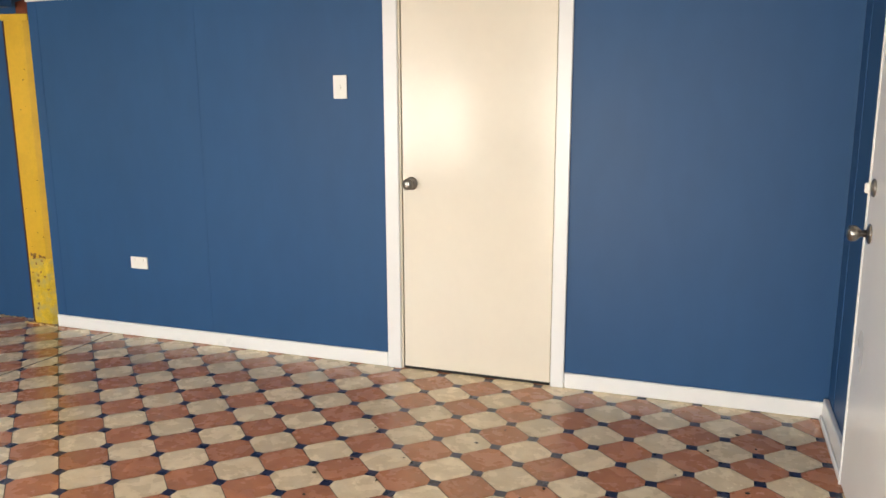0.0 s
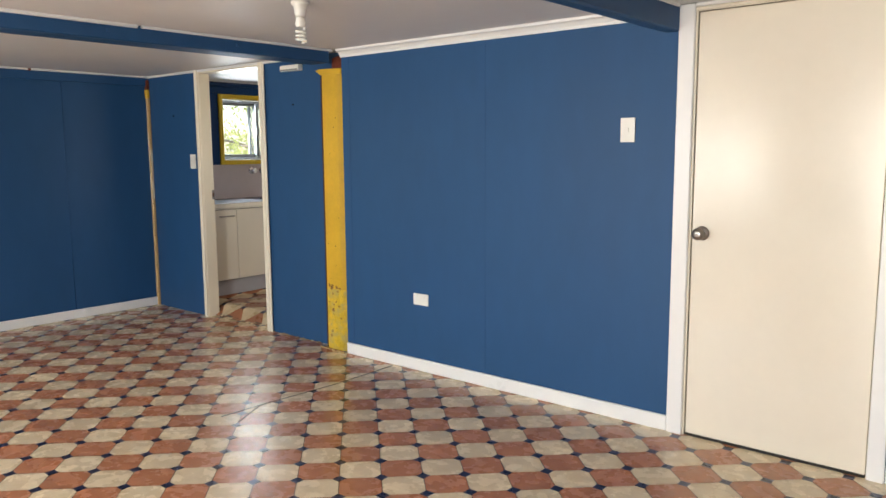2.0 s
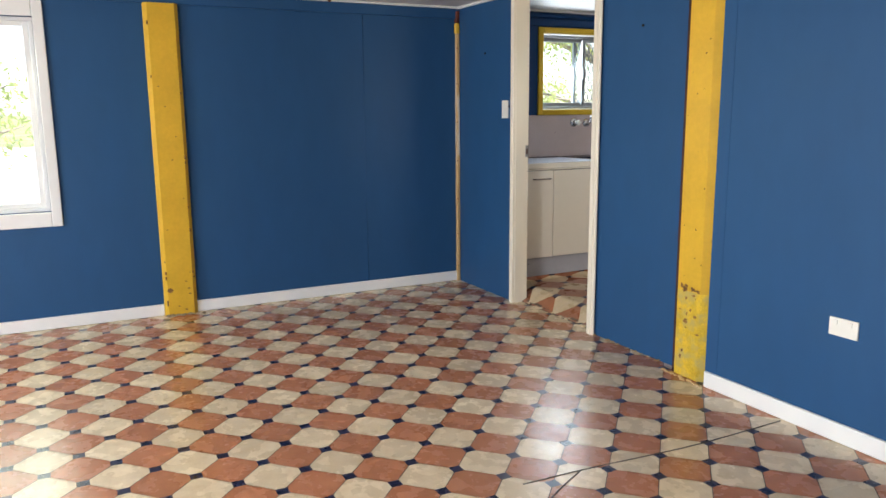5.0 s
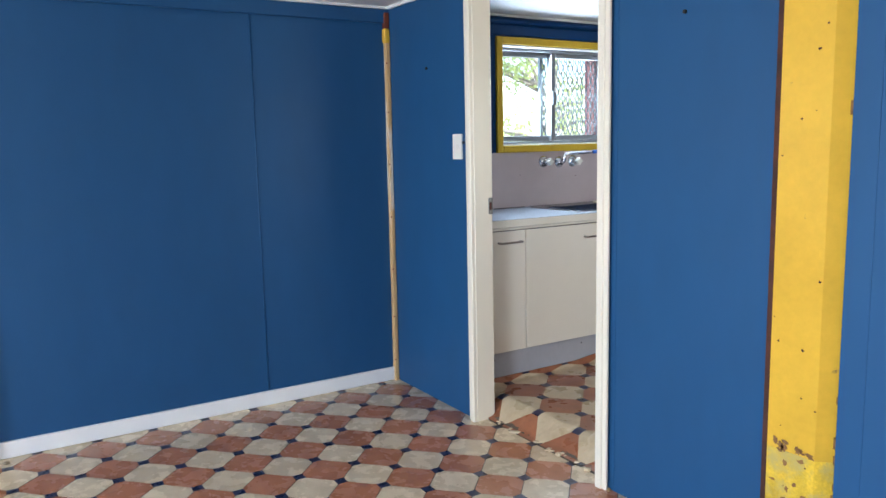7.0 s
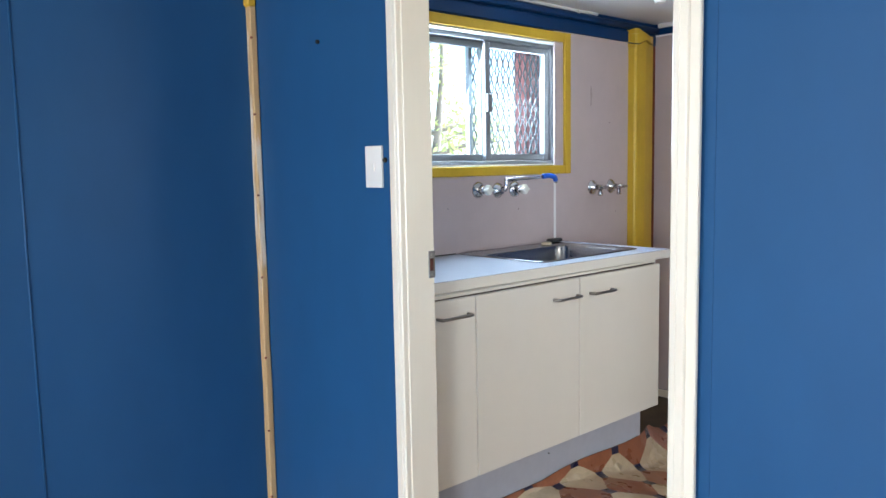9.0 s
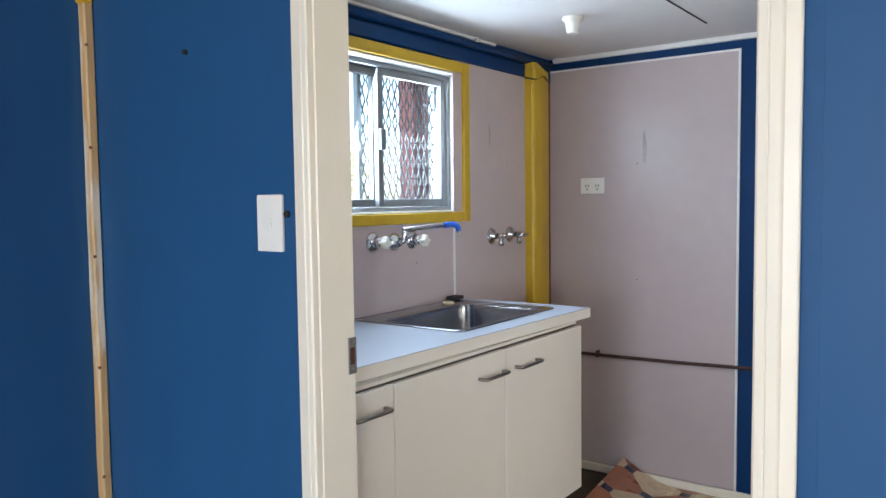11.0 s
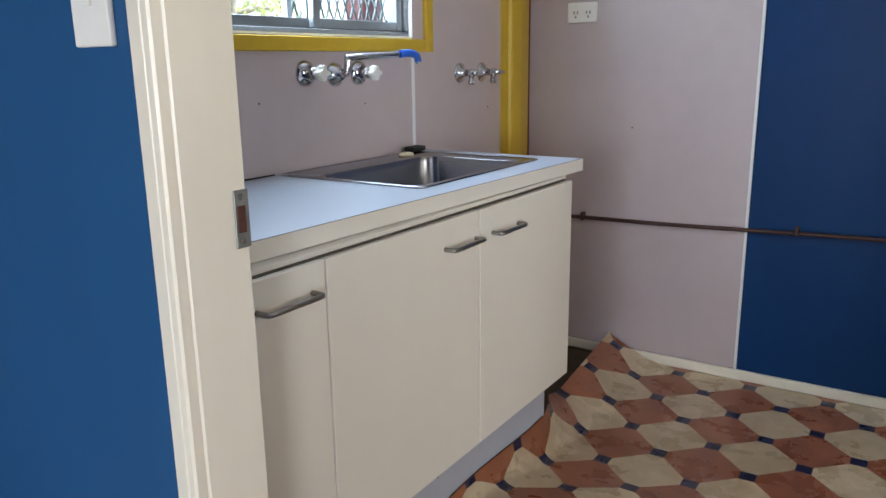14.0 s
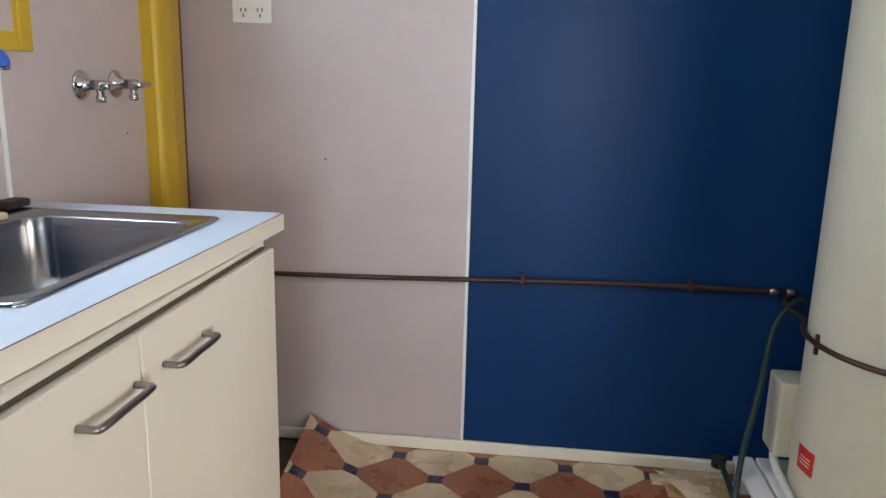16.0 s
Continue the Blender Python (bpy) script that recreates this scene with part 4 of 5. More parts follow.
def rounded(x0, x1, y0, y1, r, n=5):
    out = []
    for cx, cy, a in ((x1 - r, y1 - r, 0), (x0 + r, y1 - r, 90), (x0 + r, y0 + r, 180), (x1 - r, y0 + r, 270)):
        for k in range(n + 1):
            q = radians(a + 90 * k / n)
            out.append((cx + r * math.cos(q), cy + r * math.sin(q)))
    return out


def bowl_mesh(levels, floor_face=True):
    """Rings of one outline each, joined from the outside in."""
    bm = bmesh.new()
    rings = [[bm.verts.new((x, y, z)) for x, y in o] for o, z in levels]
    n = len(rings[0])
    for a, b in zip(rings, rings[1:]):
        for k in range(n):
            bm.faces.new((a[k], a[(k + 1) % n], b[(k + 1) % n], b[k])).smooth = True
    if floor_face:
        bm.faces.new(rings[-1])
    return bm


BX0, BX1, BY0, BY1 = -6.375, -6.03, 5.068, 5.60
part("rim", bowl_mesh([(rounded(SX0, SX1, SY0, SY1, 0.02), 0.9), (rounded(SX0, SX1, SY0, SY1, 0.02), 0.9035), (rounded(SX0 + 0.006, SX1 - 0.006, SY0 + 0.006, SY1 - 0.006, 0.018), 0.905), (rounded(SX0 + 0.014, SX1 - 0.014, SY0 + 0.014, SY1 - 0.014, 0.016), 0.902), (rounded(BX0 - 0.004, BX1 + 0.004, BY0 - 0.004, BY1 + 0.004, 0.05), 0.9005), (rounded(BX0, BX1, BY0, BY1, 0.05), 0.897)], False), STEEL, sink)
part("bowl", bowl_mesh([(rounded(BX0, BX1, BY0, BY1, 0.05), 0.897), (rounded(BX0 + 0.004, BX1 - 0.004, BY0 + 0.004, BY1 - 0.004, 0.05), 0.88), (rounded(BX0 + 0.01, BX1 - 0.01, BY0 + 0.01, BY1 - 0.01, 0.05), 0.78), (rounded(BX0 + 0.03, BX1 - 0.03, BY0 + 0.03, BY1 - 0.03, 0.05), 0.752), (rounded(BX0 + 0.10, BX1 - 0.10, BY0 + 0.10, BY1 - 0.10, 0.05), 0.748)]), STEEL, sink, "deep steel bowl")
part("drain", lathe(bmesh.new(), (-6.20, 5.334, 0.748), (0, 0, 1), [(0, 0.04), (0.003, 0.04), (0.004, 0.03)], 20), CHROME, sink)
solid("sink_plug", lathe(bmesh.new(), (-6.405, 5.53, 0.9022), (0, 0, 1), [(0, 0.022), (0.005, 0.024), (0.010, 0.022), (0.013, 0.012)], 20), BEIGEPLUG, "beige round plug lying on the sink ledge", "plug")
bm = boxed(-6.466, -6.425, 5.60, 5.67, 0.9052, 0.922, 0.006, 2)
solid("scouring_pad", bm, BLACKRUBBER, "small black pad behind the sink", "pad")


# ---- taps ----
def wall_tap(y, z, label):
    ob = thing("wall_tap", (WEST_K + 0.006, y, z), label, "tap", "sink taps")
    part("flange", lathe(bmesh.new(), (WEST_K + 0.0065, y, z), (1, 0, 0), [(0, 0.036), (0.006, 0.035), (0.014, 0.026), (0.018, 0.018)], 28), CHROME, ob)
    part("body", lathe(bmesh.new(), (WEST_K + 0.0245, y, z), (1, 0, 0), [(0, 0.018), (0.02, 0.017), (0.026, 0.012)], 20), CHROME, ob)
    bm = bmesh.new()
    x = WEST_K + 0.051
    star = []
    for k in range(32):
        q = math.tau * k / 32
        r = 0.018 + 0.005 * math.cos(4 * q)
        star.append((r * math.cos(q), r * math.sin(q)))
    low = [bm.verts.new((x, y + a * 0.8, z + b * 0.8)) for a, b in star]
    mid = [bm.verts.new((x + 0.012, y + a, z + b)) for a, b in star]
    high = [bm.verts.new((x + 0.03, y + a * 0.9, z + b * 0.9)) for a, b in star]
    for r0, r1 in ((low, mid), (mid, high)):
        for k in range(32):
            bm.faces.new((r0[k], r0[(k + 1) % 32], r1[(k + 1) % 32], r1[k])).smooth = True
    bm.faces.new(low[::-1])
    bm.faces.new(high)
    part("handle", bm, KNOBWHITE, ob, "white fluted plastic handle")


wall_tap(5.165, 1.163, "chrome wall tap with white handle above the sink")
wall_tap(5.392, 1.160, "chrome wall tap with white handle above the sink")
spout = thing("sink_spout", (WEST_K + 0.006, 5.30, 1.158), "chrome swivel spout with a blue nozzle", "spout")
part("flange", lathe(bmesh.new(), (WEST_K + 0.0065, 5.285, 1.158), (1, 0, 0), [(0, 0.034), (0.006, 0.033), (0.014, 0.022), (0.03, 0.015)], 28), CHROME, spout)
part("riser", tube(bmesh.new(), arc([(WEST_K + 0.036, 5.285, 1.158), (WEST_K + 0.05, 5.287, 1.162), (WEST_K + 0.054, 5.289, 1.178), (WEST_K + 0.054, 5.29, 1.198)], 5), 0.0105, 14), CHROME, spout)
part("pipe", tube(bmesh.new(), arc([(WEST_K + 0.05, 5.286, 1.203), (WEST_K + 0.07, 5.35, 1.207), (WEST_K + 0.10, 5.475, 1.214)], 6), 0.0095, 14), CHROME, spout)
part("nozzle", tube(bmesh.new(), arc([(WEST_K + 0.10, 5.4755, 1.214), (WEST_K + 0.108, 5.515, 1.216), (WEST_K + 0.115, 5.54, 1.208), (WEST_K + 0.117, 5.546, 1.192)], 6), 0.0115, 14), BLUEPLASTIC, spout, "blue plastic nozzle")
part("outlet", tube(bmesh.new(), [(WEST_K + 0.1172, 5.547, 1.1915), (WEST_K + 0.1175, 5.5475, 1.184)], 0.0085, 12), CHROME, spout)


def washer_tap(y, z):
    ob = thing("washer_tap", (WEST_K + 0.006, y, z), "chrome washing machine tap on mauve laminate", "tap", "washing machine taps")
    part("flange", lathe(bmesh.new(), (WEST_K + 0.0065, y, z), (1, 0, 0), [(0, 0.036), (0.004, 0.035), (0.012, 0.022), (0.018, 0.014), (0.03, 0.012)], 28), CHROME, ob)
    part("body", lathe(bmesh.new(), (WEST_K + 0.0365, y, z), (1, 0, 0), [(0, 0.013), (0.03, 0.013), (0.034, 0.009), (0.05, 0.009)], 16), CHROME, ob)
    part("outlet", lathe(bmesh.new(), (WEST_K + 0.056, y, z - 0.011), (0, 0, -1), [(0, 0.009), (0.014, 0.009), (0.016, 0.012), (0.03, 0.012)], 16), CHROME, ob)
    part("handle", boxed(WEST_K + 0.0868, WEST_K + 0.094, y - 0.024, y + 0.024, z - 0.006, z + 0.006, 0.003, 2), CHROME, ob)


washer_tap(5.96, 1.15)
washer_tap(6.115, 1.151)

# ---- pipe, hose and water heater ----
pipe = thing("copper_pipe", (-5.5, NORTH_K - 0.02, 0.57), "brown painted copper water pipe along the kitchen wall", "pipe")
part("run", tube(bmesh.new(), arc([(-6.3, NORTH_K - 0.02, 0.556), (-5.9, NORTH_K - 0.021, 0.562), (-5.56, NORTH_K - 0.02, 0.572), (-5.1, NORTH_K - 0.02, 0.586), (-4.62, NORTH_K - 0.022, 0.588)], 6), 0.0078, 12), COPPER, pipe)
for x, z in ((-6.21, 0.557), (-5.392, 0.58), (-4.887, 0.587)):
    clip = part("clip", boxed(x - 0.006, x + 0.006, NORTH_K - 0.031, NORTH_K - 0.001, z - 0.012, z + 0.022, 0.002), COPPER, pipe)
for x in (-4.66, -4.61):
    part("coupling", lathe(bmesh.new(), (x, NORTH_K - 0.022, 0.588), (1, 0, 0), [(0, 0.012), (0.022, 0.0125), (0.026, 0.009)], 14), NICKEL, pipe, "brass coupling")

HX, HY, HR = -4.36, 6.20, 0.265
stand = thing("heater_stand", (HX, HY, FLOOR_K), "white painted slatted stand under the water heater", "stand")
for k in range(11):
    x = -4.728 + 0.066 * k
    part("slat", boxed(x, x + 0.058, 5.80, 6.412, 0.064, 0.085, 0.003), WHITE, stand)
for y in (5.82, 6.08, 6.37):
    part("bearer", boxed(-4.722, -4.02, y, y + 0.03, 0.034, 0.0635, 0.003), WHITE, stand)
    for x in (-4.722, -4.39, -4.06):
        part("leg", boxed(x, x + 0.04, y - 0.002, y + 0.032, FLOOR_K, 0.0335, 0.002), WHITE, stand)
heater = thing("water_heater", (HX, HY, 0.0855), "tall beige enamelled storage water heater", "water heater")
part("tank", lathe(bmesh.new(), (HX, HY, 0.0857), (0, 0, 1), [(0, HR - 0.012), (0.01, HR), (0.05, HR), (0.4, HR), (1.0, HR), (1.45, HR), (1.5, HR - 0.02), (1.53, HR - 0.1)], 64), TANK, heater)
part("element_cover", boxed(HX - HR - 0.02, HX - HR + 0.16, HY + 0.12, HY + 0.235, 0.135, 0.365, 0.01, 2), TANK, heater, "beige element cover box")


def on_tank(z, a0, a1, n, r):
    return [(HX + r * math.cos(radians(a0 + (a1 - a0) * k / n)), HY + r * math.sin(radians(a0 + (a1 - a0) * k / n)), z - 0.02 * k / n) for k in range(n + 1)]


part("feed_pipe", tube(bmesh.new(), arc([(-4.584, NORTH_K - 0.022, 0.587), (-4.62, NORTH_K - 0.05, 0.562)] + on_tank(0.55, 150, 290, 12, HR + 0.012), 4), 0.0075, 10), COPPER, heater, "brown copper feed pipe")
part("pipe_clip", boxed(HX - HR - 0.006, HX - HR + 0.008, HY - 0.04, HY - 0.028, 0.51, 0.565, 0.002), COPPER, heater)
bm = bmesh.new()
lab = []
for z in (0.185, 0.252):
    lab.append([bm.verts.new((HX + (HR + 0.0015) * math.cos(radians(a)), HY + (HR + 0.0015) * math.sin(radians(a)), z)) for a in (183, 187, 191, 195, 199)])
for k in range(4):
    bm.faces.new((lab[0][k], lab[0][k + 1], lab[1][k + 1], lab[1][k]))
part("sticker", bm, REDLABEL, heater, "red warning sticker")
bm = bmesh.new()
for z in (0.205, 0.215, 0.225):
    row = [[bm.verts.new((HX + (HR + 0.0022) * math.cos(radians(a)), HY + (HR + 0.0022) * math.sin(radians(a)), z + dz)) for a in (186, 191, 196)] for dz in (0, 0.003)]
    for k in range(2):
        bm.faces.new((row[0][k], row[0][k + 1], row[1][k + 1], row[1][k]))
part("sticker_print", bm, WHITE, heater, "white print bars")
hose = thing("drain_hose", (-4.75, 6.2, FLOOR_K), "dark green hose hanging from the pipe to the floor", "hose")
part("hose", tube(bmesh.new(), arc([(-4.56, 6.46, 0.575), (-4.60, 6.44, 0.57), (-4.66, 6.40, 0.50), (-4.69, 6.36, 0.33), (-4.735, 6.30, 0.15), (-4.765, 6.22, 0.03), (-4.79, 6.12, -0.008), (-4.78, 6.06, -0.008), (-4.76, 6.14, 0.0), (-4.755, 6.3, 0.03), (-4.76, 6.44, 0.055)], 8), 0.009, 12), GREENHOSE, hose)
part("drain_point", lathe(bmesh.new(), (-4.76, 6.44, 0.03), (0, 0, 1), [(0, 0.022), (0.03, 0.022), (0.034, 0.015)], 16), DARKGAP, hose, "dark drain fitting")
solid("waste_pipe", tube(bmesh.new(), arc([(-4.63, 6.36, 0.134), (-4.632, 6.34, 0.112), (-4.634, 6.26, 0.099), (-4.637, 6.1, 0.098), (-4.62, 5.99, 0.098), (-4.59, 5.94, 0.099)], 5), 0.012, 12), PLASTIC, "white plastic waste pipe on the heater stand", "pipe")

SHIFT = Vector((0, 0, 0))

# ---- outside ----
structure("ground", boxed(-900, 900, -900, 900, -0.6, -0.25), GRASS, "dry grassy ground around the house", "ground")
structure("pavement_west", boxed(-40, WEST_K - 0.14, -30, 40, -0.25, -0.18), CONCRETE, "pale concrete strip outside the windows", "pavement")
pillar = solid("verandah_post", boxed(-6.94, -6.84, 5.93, 6.05, -0.18, 2.15, 0.008), BRICKRED, "red oxide painted post outside the kitchen window", "post")


def tree(at, height, spread, seed):
    rng = random.Random(seed)
    x, y, z = at
    ob = thing("tree", at, "leafy garden tree with a sparse uneven crown", "tree", "garden trees")
    pts, rad = [], []
    for k in range(9):
        t = k / 8
        pts.append((x + 0.15 * math.sin(t * 3 + seed), y + 0.15 * math.cos(t * 2 + seed), z + height * 0.8 * t))
        rad.append(0.11 * (1 - 0.8 * t))
    bm = tube(bmesh.new(), pts, 0, 9, rad)
    tips = []
    for k in range(16):
        h = rng.uniform(0.3, 0.78)
        a = rng.uniform(0, math.tau)
        s = spread * rng.uniform(0.4, 1.0)
        b = Vector((x, y, z + height * h))
        e = b + Vector((s * math.cos(a), s * math.sin(a), s * rng.uniform(0.1, 0.8)))
        tube(bm, [b, b.lerp(e, 0.5) + Vector((0, 0, 0.06)), e], 0, 6, [0.045, 0.028, 0.01])
        tips += [b.lerp(e, q) for q in (0.5, 0.75, 1.0)]
    part("trunk", bm, BARK, ob)
    verts, faces = [], []
    for tip in tips:
        for _ in range(70):
            c = tip + Vector((rng.gauss(0, 0.22), rng.gauss(0, 0.22), rng.gauss(0, 0.18)))
            d = Vector((rng.gauss(0, 1), rng.gauss(0, 1), rng.gauss(0, 1))).normalized() * rng.uniform(0.03, 0.06)
            w = d.orthogonal().normalized() * d.length * 0.4
            n = len(verts)
            verts += [c - d, c + w, c + d, c - w]
            faces.append((n, n + 1, n + 2, n + 3))
    me = bpy.data.meshes.new("crown")
    me.from_pydata([tuple(v) for v in verts], [], faces)
    me.materials.append(LEAF)
    crown = new("crown", me)
    crown.parent = ob
    crown.matrix_parent_inverse = Matrix.Translation(-Vector(at))
    return ob


tree((-13.0, 0.25, -0.25), 2.3, 0.9, 3)
tree((-13.0, 7.4, -0.25), 4.2, 1.7, 5)
tree((-15.5, 9.6, -0.25), 4.6, 1.9, 8)
tree((-12.2, 9.9, -0.25), 4.4, 1.8, 11)

# ---- floors: printed vinyl, its octagons and squares cut as pieces ----
floor = structure("floor", boxed(WEST - 0.12, EAST + 0.1, SOUTH - 0.1, PART + 0.045, -0.12, -0.0005), VINYL_BACK, "glossy sheet vinyl printed with octagon tiles", "floor")
kitchen_base = structure("floor_kitchen_base", boxed(WEST_K - 0.12, EAST_K + 0.1, PART + 0.0455, NORTH_K + 0.05, -0.14, FLOOR_K - 0.006), SUBFLOOR, "bare dark brown kitchen subfloor", "floor")


def cell_outline(px, py, sq):
    """An octagon cell (a diamond with cut corners) about its centre."""
    a, b = px / 2, py / 2
    h = sq / 2
    k = h * b / a
    # corner squares have half-width h; each corner of the diamond is cut where the square's side crosses it
    return [(a - h, h * b / a), (h * a / b, b - h), (-h * a / b, b - h), (-a + h, k), (-a + h, -k), (-h * a / b, -b + h), (h * a / b, -b + h), (a - h, -k)]


def clip(poly, p, n):
    """The part of a flat outline where (q - p) . n >= 0."""
    out = []
    for i in range(len(poly)):
        a, b = poly[i], poly[(i + 1) % len(poly)]
        da = (a[0] - p[0]) * n[0] + (a[1] - p[1]) * n[1]
        db = (b[0] - p[0]) * n[0] + (b[1] - p[1]) * n[1]
        if da >= 0:
            out.append(a)
        if da * db < 0:
            t = da / (da - db)
            out.append((a[0] + t * (b[0] - a[0]), a[1] + t * (b[1] - a[1])))
    return out


PX, PY, SQ = 0.24584, 0.2365, 0.042
OX, OY = -4.8403, 2.2709


def lattice(a, b):
    return OX + a * PX / 2 + b * 0.0019, OY + b * PY / 2 + a * 0.0029   # the print runs slightly askew to the walls


def piece_mesh(name, outline, mat, thick):
    bm = bmesh.new()
    prism(bm, outline, -0.0004, thick)
    return mesh_of(name, bm, mat)


octo = cell_outline(PX, PY, SQ)
square = [(-SQ / 2, -SQ / 2), (SQ / 2, -SQ / 2), (SQ / 2, SQ / 2), (-SQ / 2, SQ / 2)]
NEAR = {"cream": piece_mesh("cream_octagon", octo, LINO_CREAM, 0.0012), "terra": piece_mesh("terracotta_octagon", octo, LINO_TERRA, 0.0012), "navy": piece_mesh("navy_square", square, LINO_NAVY, 0.0012)}
FIELD = {"cream": ([], [], LINO_CREAM_F), "terra": ([], [], LINO_TERRA_F), "navy": ([], [], LINO_NAVY)}
NAMES = {"cream": "cream_octagon", "terra": "terracotta_octagon", "navy": "navy_square"}
for a in range(-15, 46):
    for b in range(-36, 18):
        x, y = lattice(a, b)
        if not (WEST - 0.13 < x < EAST + 0.12 and SOUTH - 0.1 < y < PART + 0.12):
            continue
        kind = "navy" if (a + b) % 2 == 0 else ("cream" if a % 2 else "terra")
        outline = square if kind == "navy" else octo
        poly = clip([(x + u, y + v) for u, v in outline], (0, PART + 0.04), (0, -1))
        if len(poly) < 3:
            continue
        whole = y + PY / 2 < PART + 0.04
        if whole and -6.0 < x < -3.95 and 2.45 < y < 4.1:
            ob = new(NAMES[kind], NEAR[kind])
            ob.location = (x, y, 0)
            ob.parent = floor
        else:
            vs, fs, _ = FIELD[kind]
            n = len(vs)
            vs += [(u, v, 0.0012) for u, v in poly]
            fs.append(tuple(range(n, n + len(poly))))
for kind, (vs, fs, mat) in FIELD.items():
    me = bpy.data.meshes.new(NAMES[kind] + "_field")
    me.from_pydata(vs, [], fs)
    me.materials.append(mat)
    ob = new(NAMES[kind] + "_field", me)
    ob.parent = floor
    tagged(ob, kind="stuff")

# creases where the sheet has buckled
for pts in (((-3.521, 2.80), (-3.508, 3.10), (-3.475, 3.54), (-3.48, 4.02)), ((-3.385, 2.81), (-3.44, 2.90), (-3.508, 3.03))):
    part("crease", tube(bmesh.new(), arc([(x, y, 0.0005) for x, y in pts], 6), 0.0035, 6), VINYL_BACK, floor, "buckled crease in the vinyl")

# kitchen sheet: larger print, lifted at its torn corner and rough at the doorway
KX, KY, KSQ = 0.268, 0.2635, 0.046
KOX, KOY = -5.697, 6.398
EDGE_A, EDGE_B = Vector((-6.02, 6.435)), Vector((-5.985, 5.90))


def lift(x, y):
    """Height of the kitchen sheet."""
    z = FLOOR_K
    def ease(t):
        t = min(1.0, max(0.0, t))
        return t * t * (3 - 2 * t)
    swell = 0.10 * ease((5.65 - y) / 0.75)
    start = ease((y - PART - 0.045) / 0.14)
    z += (0.024 * (1 - start) if y < PART + 0.19 else 0.0) + swell * start
    near = max(0.0, 1 - abs(y - PART - 0.10) / 0.10)
    z += 0.010 * near * max(0.0, noise.noise(Vector((x * 8, y * 6, 2.0))) + 0.2)
    if y > 5.5:
        d = (EDGE_B - EDGE_A).normalized()
        off = Vector((x, y)) - EDGE_A
        away = abs(off.x * d.y - off.y * d.x)
        along = min(1.0, max(0.0, (y - 5.55) / 0.9))
        z += 0.03 * along ** 1.5 * math.exp(-away / 0.09)
    z += 0.003 * noise.noise(Vector((x * 4, y * 4, 7.0)))
    return z


def warp(u, y, off):
    """Where a point of the flat sheet lies once its west margin is bent up, against the plinth and less so beyond it."""
    t = min(1.0, max(0.0, (y - 5.50) / 0.38))
    t = t * t * (3 - 2 * t)
    bend = radians(84 + (19 - 84) * t)
    s, r = max(0.0, -5.80 - u), 0.05
    turn = min(s / r, bend)
    rest = max(0.0, s - r * bend)
    low = min(1.0, max(0.0, (5.65 - y) / 0.75))
    rise = (r * (1 - math.cos(turn)) + rest * math.sin(bend)) * (1 - 0.8 * low)
    x = u + s - (r * math.sin(turn) + rest * math.cos(bend))
    return Vector((x + off * math.sin(turn), y, lift(u, y) + rise + off * math.cos(turn)))


def on_sheet(poly):
    """The pieces of an outline that lie on the sheet: beside the cabinet, and along the torn edge."""
    d = (EDGE_B - EDGE_A).normalized()
    poly = clip(poly, (0, PART + 0.0455), (0, 1))
    poly = clip(poly, (0, NORTH_K - 0.04 - 0.019), (0, -1)) if poly else poly
    if not poly:
        return []
    beside = clip(clip(poly, (0, EDGE_B.y), (0, -1)), (EDGE_B.x, 0), (1, 0))
    beyond = clip(poly, (0, EDGE_B.y), (0, 1))
    beyond = clip(beyond, EDGE_A, (-d.y, d.x)) if beyond else beyond
    return [p for p in (beside, beyond) if len(p) > 2]


def sheet_piece(poly, raise_by, mat, name):
    """A piece of the sheet, draped over its lift."""
    bm = bmesh.new()
    f = bm.faces.new([bm.verts.new((x, y, 0)) for x, y in poly])
    bmesh.ops.subdivide_edges(bm, edges=bm.edges[:], cuts=1)
    bmesh.ops.poke(bm, faces=bm.faces[:])
    bmesh.ops.subdivide_edges(bm, edges=bm.edges[:], cuts=1, use_grid_fill=True)
    for v in bm.verts:
        v.co = warp(v.co.x, v.co.y, raise_by)
    return mesh_of(name, bm, mat)


bm = bmesh.new()
nx, ny = 44, 44
grid = {}
for i in range(nx + 1):
    for j in range(ny + 1):
        y = PART + 0.0455 + (NORTH_K - 0.04 - 0.019 - PART - 0.0455) * j / ny
        t = (y - EDGE_A.y) / (EDGE_B.y - EDGE_A.y)
        left = EDGE_A.x + (EDGE_B.x - EDGE_A.x) * min(max(t, 0), 1.0)
        x = left + (-3.78 - left) * (i / nx) ** 1.6
        grid[i, j] = bm.verts.new(warp(x, y, -0.003))
for i in range(nx):
    for j in range(ny):
        bm.faces.new((grid[i, j], grid[i + 1, j], grid[i + 1, j + 1], grid[i, j + 1])).smooth = True
kitchen_sheet = structure("floor_kitchen", bm, VINYL_BACK, "worn kitchen sheet vinyl with a lifted torn corner", "floor")
kocto = cell_outline(KX, KY, KSQ)
ksq = [(-KSQ / 2, -KSQ / 2), (KSQ / 2, -KSQ / 2), (KSQ / 2, KSQ / 2), (-KSQ / 2, KSQ / 2)]
KMAT = {"cream": LINO_CREAM_K, "terra": LINO_TERRA_K, "navy": LINO_NAVY}
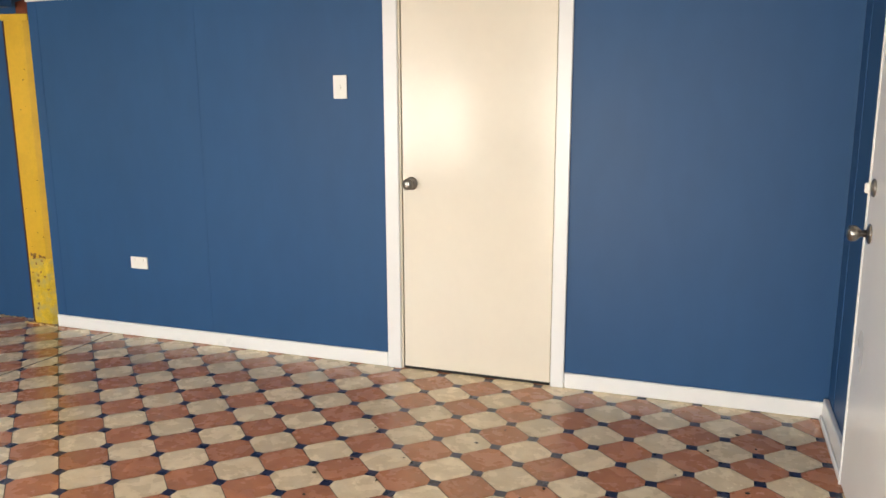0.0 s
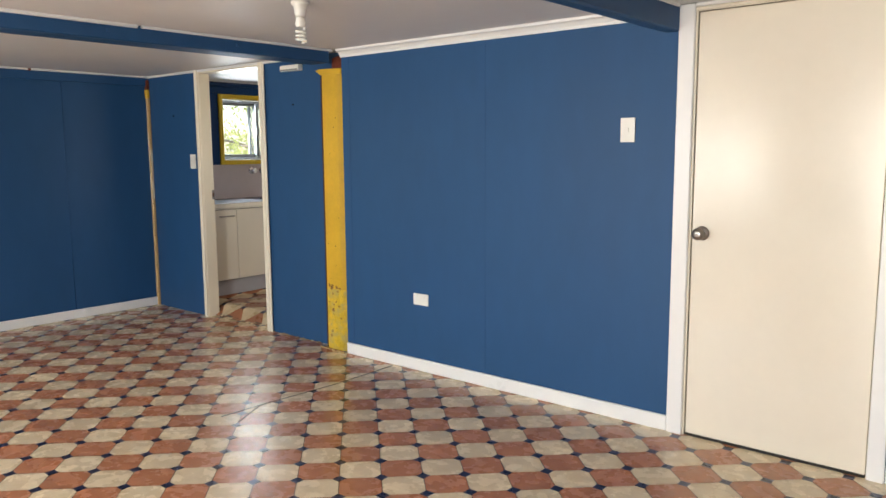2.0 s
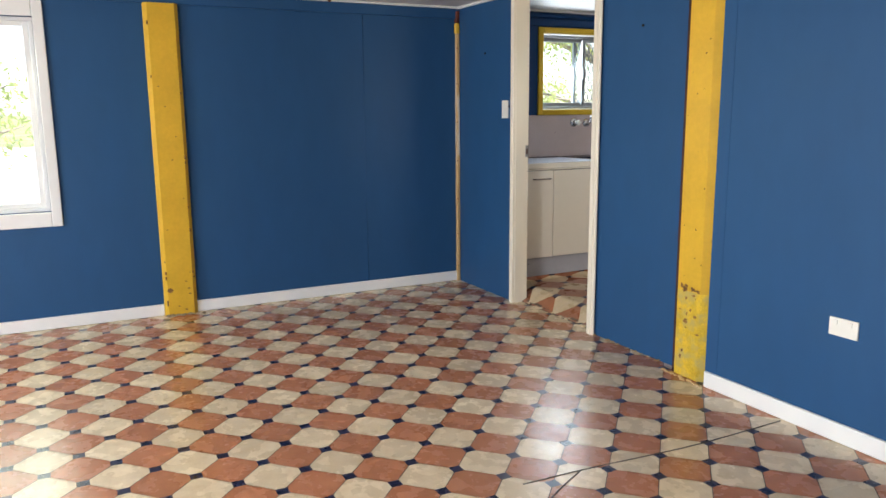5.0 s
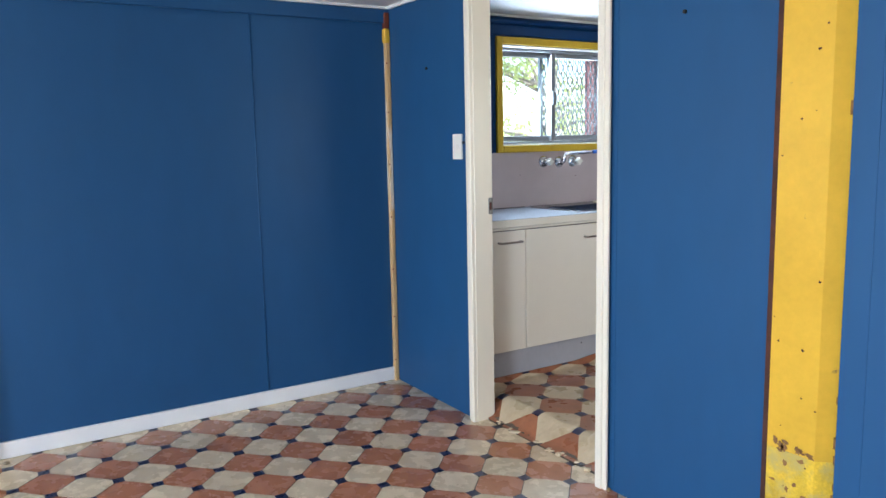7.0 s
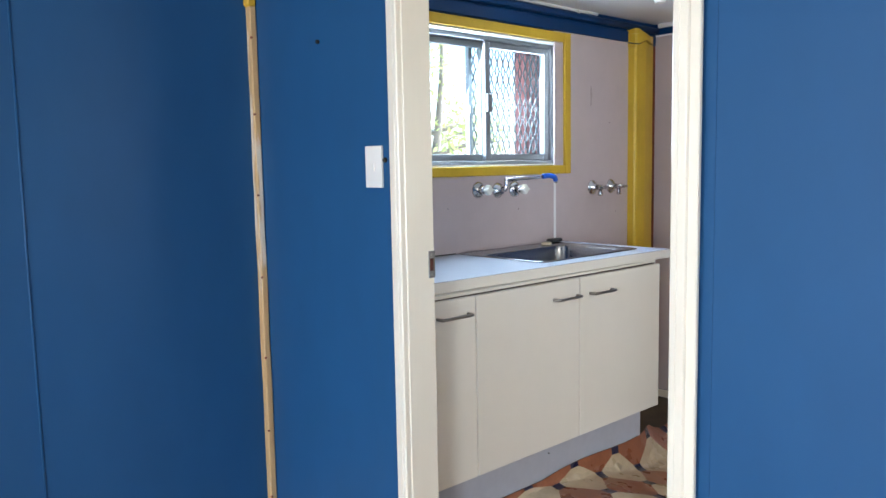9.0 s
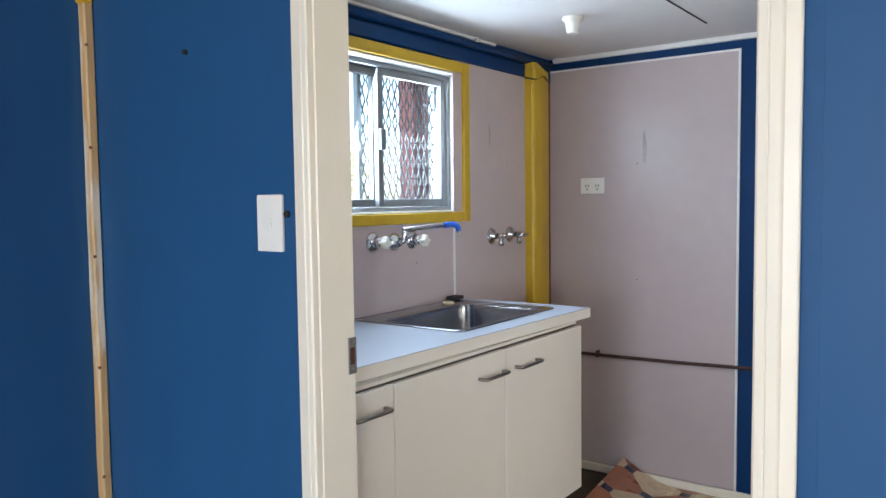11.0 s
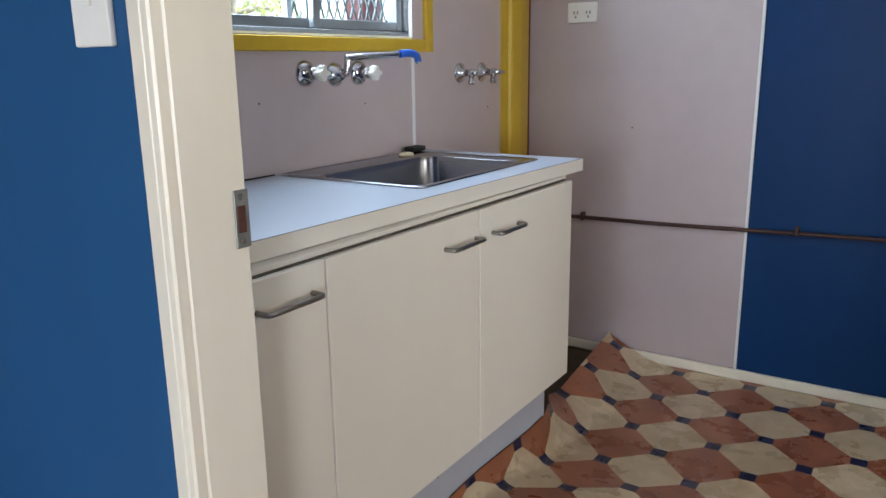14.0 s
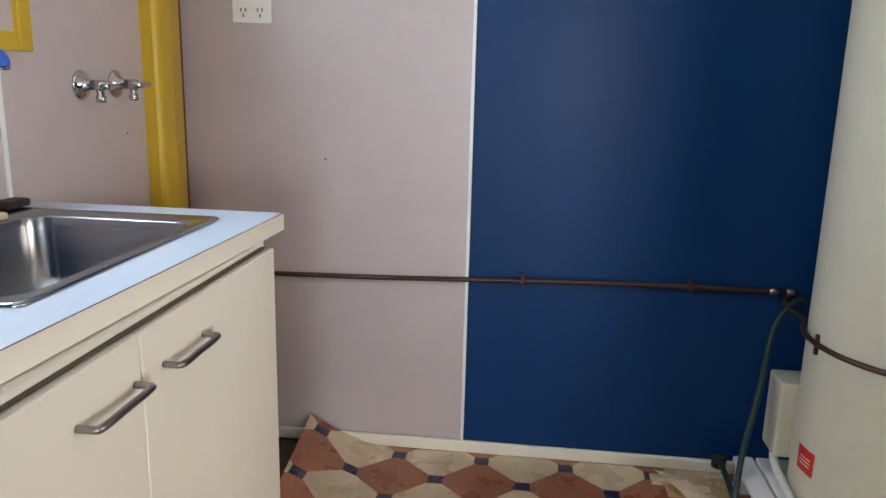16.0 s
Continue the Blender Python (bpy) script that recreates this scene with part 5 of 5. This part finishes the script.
for a in range(-4, 16):
    for b in range(-19, 2):
        x, y = KOX + a * KX / 2, KOY + b * KY / 2
        if x > -3.8:
            continue
        kind = "navy" if (a + b) % 2 == 0 else ("cream" if a % 2 else "terra")
        for poly in on_sheet([(x + u, y + v) for u, v in (ksq if kind == "navy" else kocto)]):
            ob = new(NAMES[kind], sheet_piece(poly, 0.0016, KMAT[kind], NAMES[kind]))
            ob.parent = kitchen_sheet

# bare boards where the kitchen sheet is torn away beside the heater
for y0, y1, x0, x1 in ((6.345, 6.41, -4.90, -4.665), (6.28, 6.341, -4.86, -4.665)):
    part("bare_board", boxed(x0, x1, y0, y1, -0.03, -0.0155, 0.002), RAWWOOD, kitchen_sheet, "bare pale timber board")
bm = bmesh.new()
ring = [bm.verts.new((-4.665 + u, 6.10 + v, 0.0)) for u, v in ((-0.22, 0.31), (-0.13, 0.27), (-0.10, 0.16), (-0.06, 0.17), (-0.085, 0.06), (-0.13, 0.10), (-0.17, 0.2))]
bm.faces.new(ring)
for v in bm.verts:
    v.co.z = -0.006 + 0.012 * (0.5 + noise.noise(Vector((v.co.x * 9, v.co.y * 9, 1.0))))
part("torn_edge", bm, LINO_CREAM, kitchen_sheet, "curled torn vinyl edge")

# crumbled vinyl and filler along the threshold and the foot of the partition
rng = random.Random(9)
for name, mat, label, x0, x1, n in (("threshold_rubble", LINO_CREAM, "crumbled pale vinyl scraps in the kitchen doorway", -5.64, -4.90, 22), ("skirting_rubble", RAWWOOD, "crumbled filler along the partition foot", -4.80, -4.20, 16)):
    scraps = thing(name, ((x0 + x1) / 2, PART, 0.002), label, "rubble", kind="stuff")
    bm = bmesh.new()
    for _ in range(n):
        p = Vector((rng.uniform(x0, x1), PART + (rng.uniform(0.035, 0.085) if mat is LINO_CREAM else rng.uniform(-0.022, -0.006)), 0.006))
        m = Matrix.Translation(p) @ Matrix.Rotation(rng.uniform(0, 3), 4, "Z") @ Matrix.Diagonal((rng.uniform(1.0, 2.4), 1, rng.uniform(0.35, 0.6), 1))
        bmesh.ops.create_icosphere(bm, subdivisions=1, radius=rng.uniform(0.006, 0.016 if mat is LINO_CREAM else 0.009), matrix=m)
    for v in bm.verts:
        v.co += Vector((rng.gauss(0, 0.0015), rng.gauss(0, 0.0015), 0))
        v.co.z = max(v.co.z, 0.0015)
    part("scraps", bm, mat, scraps)

# dirt on the floor by the door
rng = random.Random(4)
specks = thing("floor_crumbs", (-0.6, 3.2, 0.0014), "scattered dark crumbs on the vinyl floor", "crumbs", kind="stuff")
bm = bmesh.new()
for _ in range(26):
    p = Vector((rng.uniform(-1.5, 0.2), rng.uniform(2.5, 3.8), 0.004))
    bmesh.ops.create_icosphere(bm, subdivisions=1, radius=rng.uniform(0.003, 0.007), matrix=Matrix.Translation(p) @ Matrix.Diagonal((rng.uniform(0.7, 1.8), 1, 0.5, 1)))
part("crumbs", bm, DARKGAP, specks)
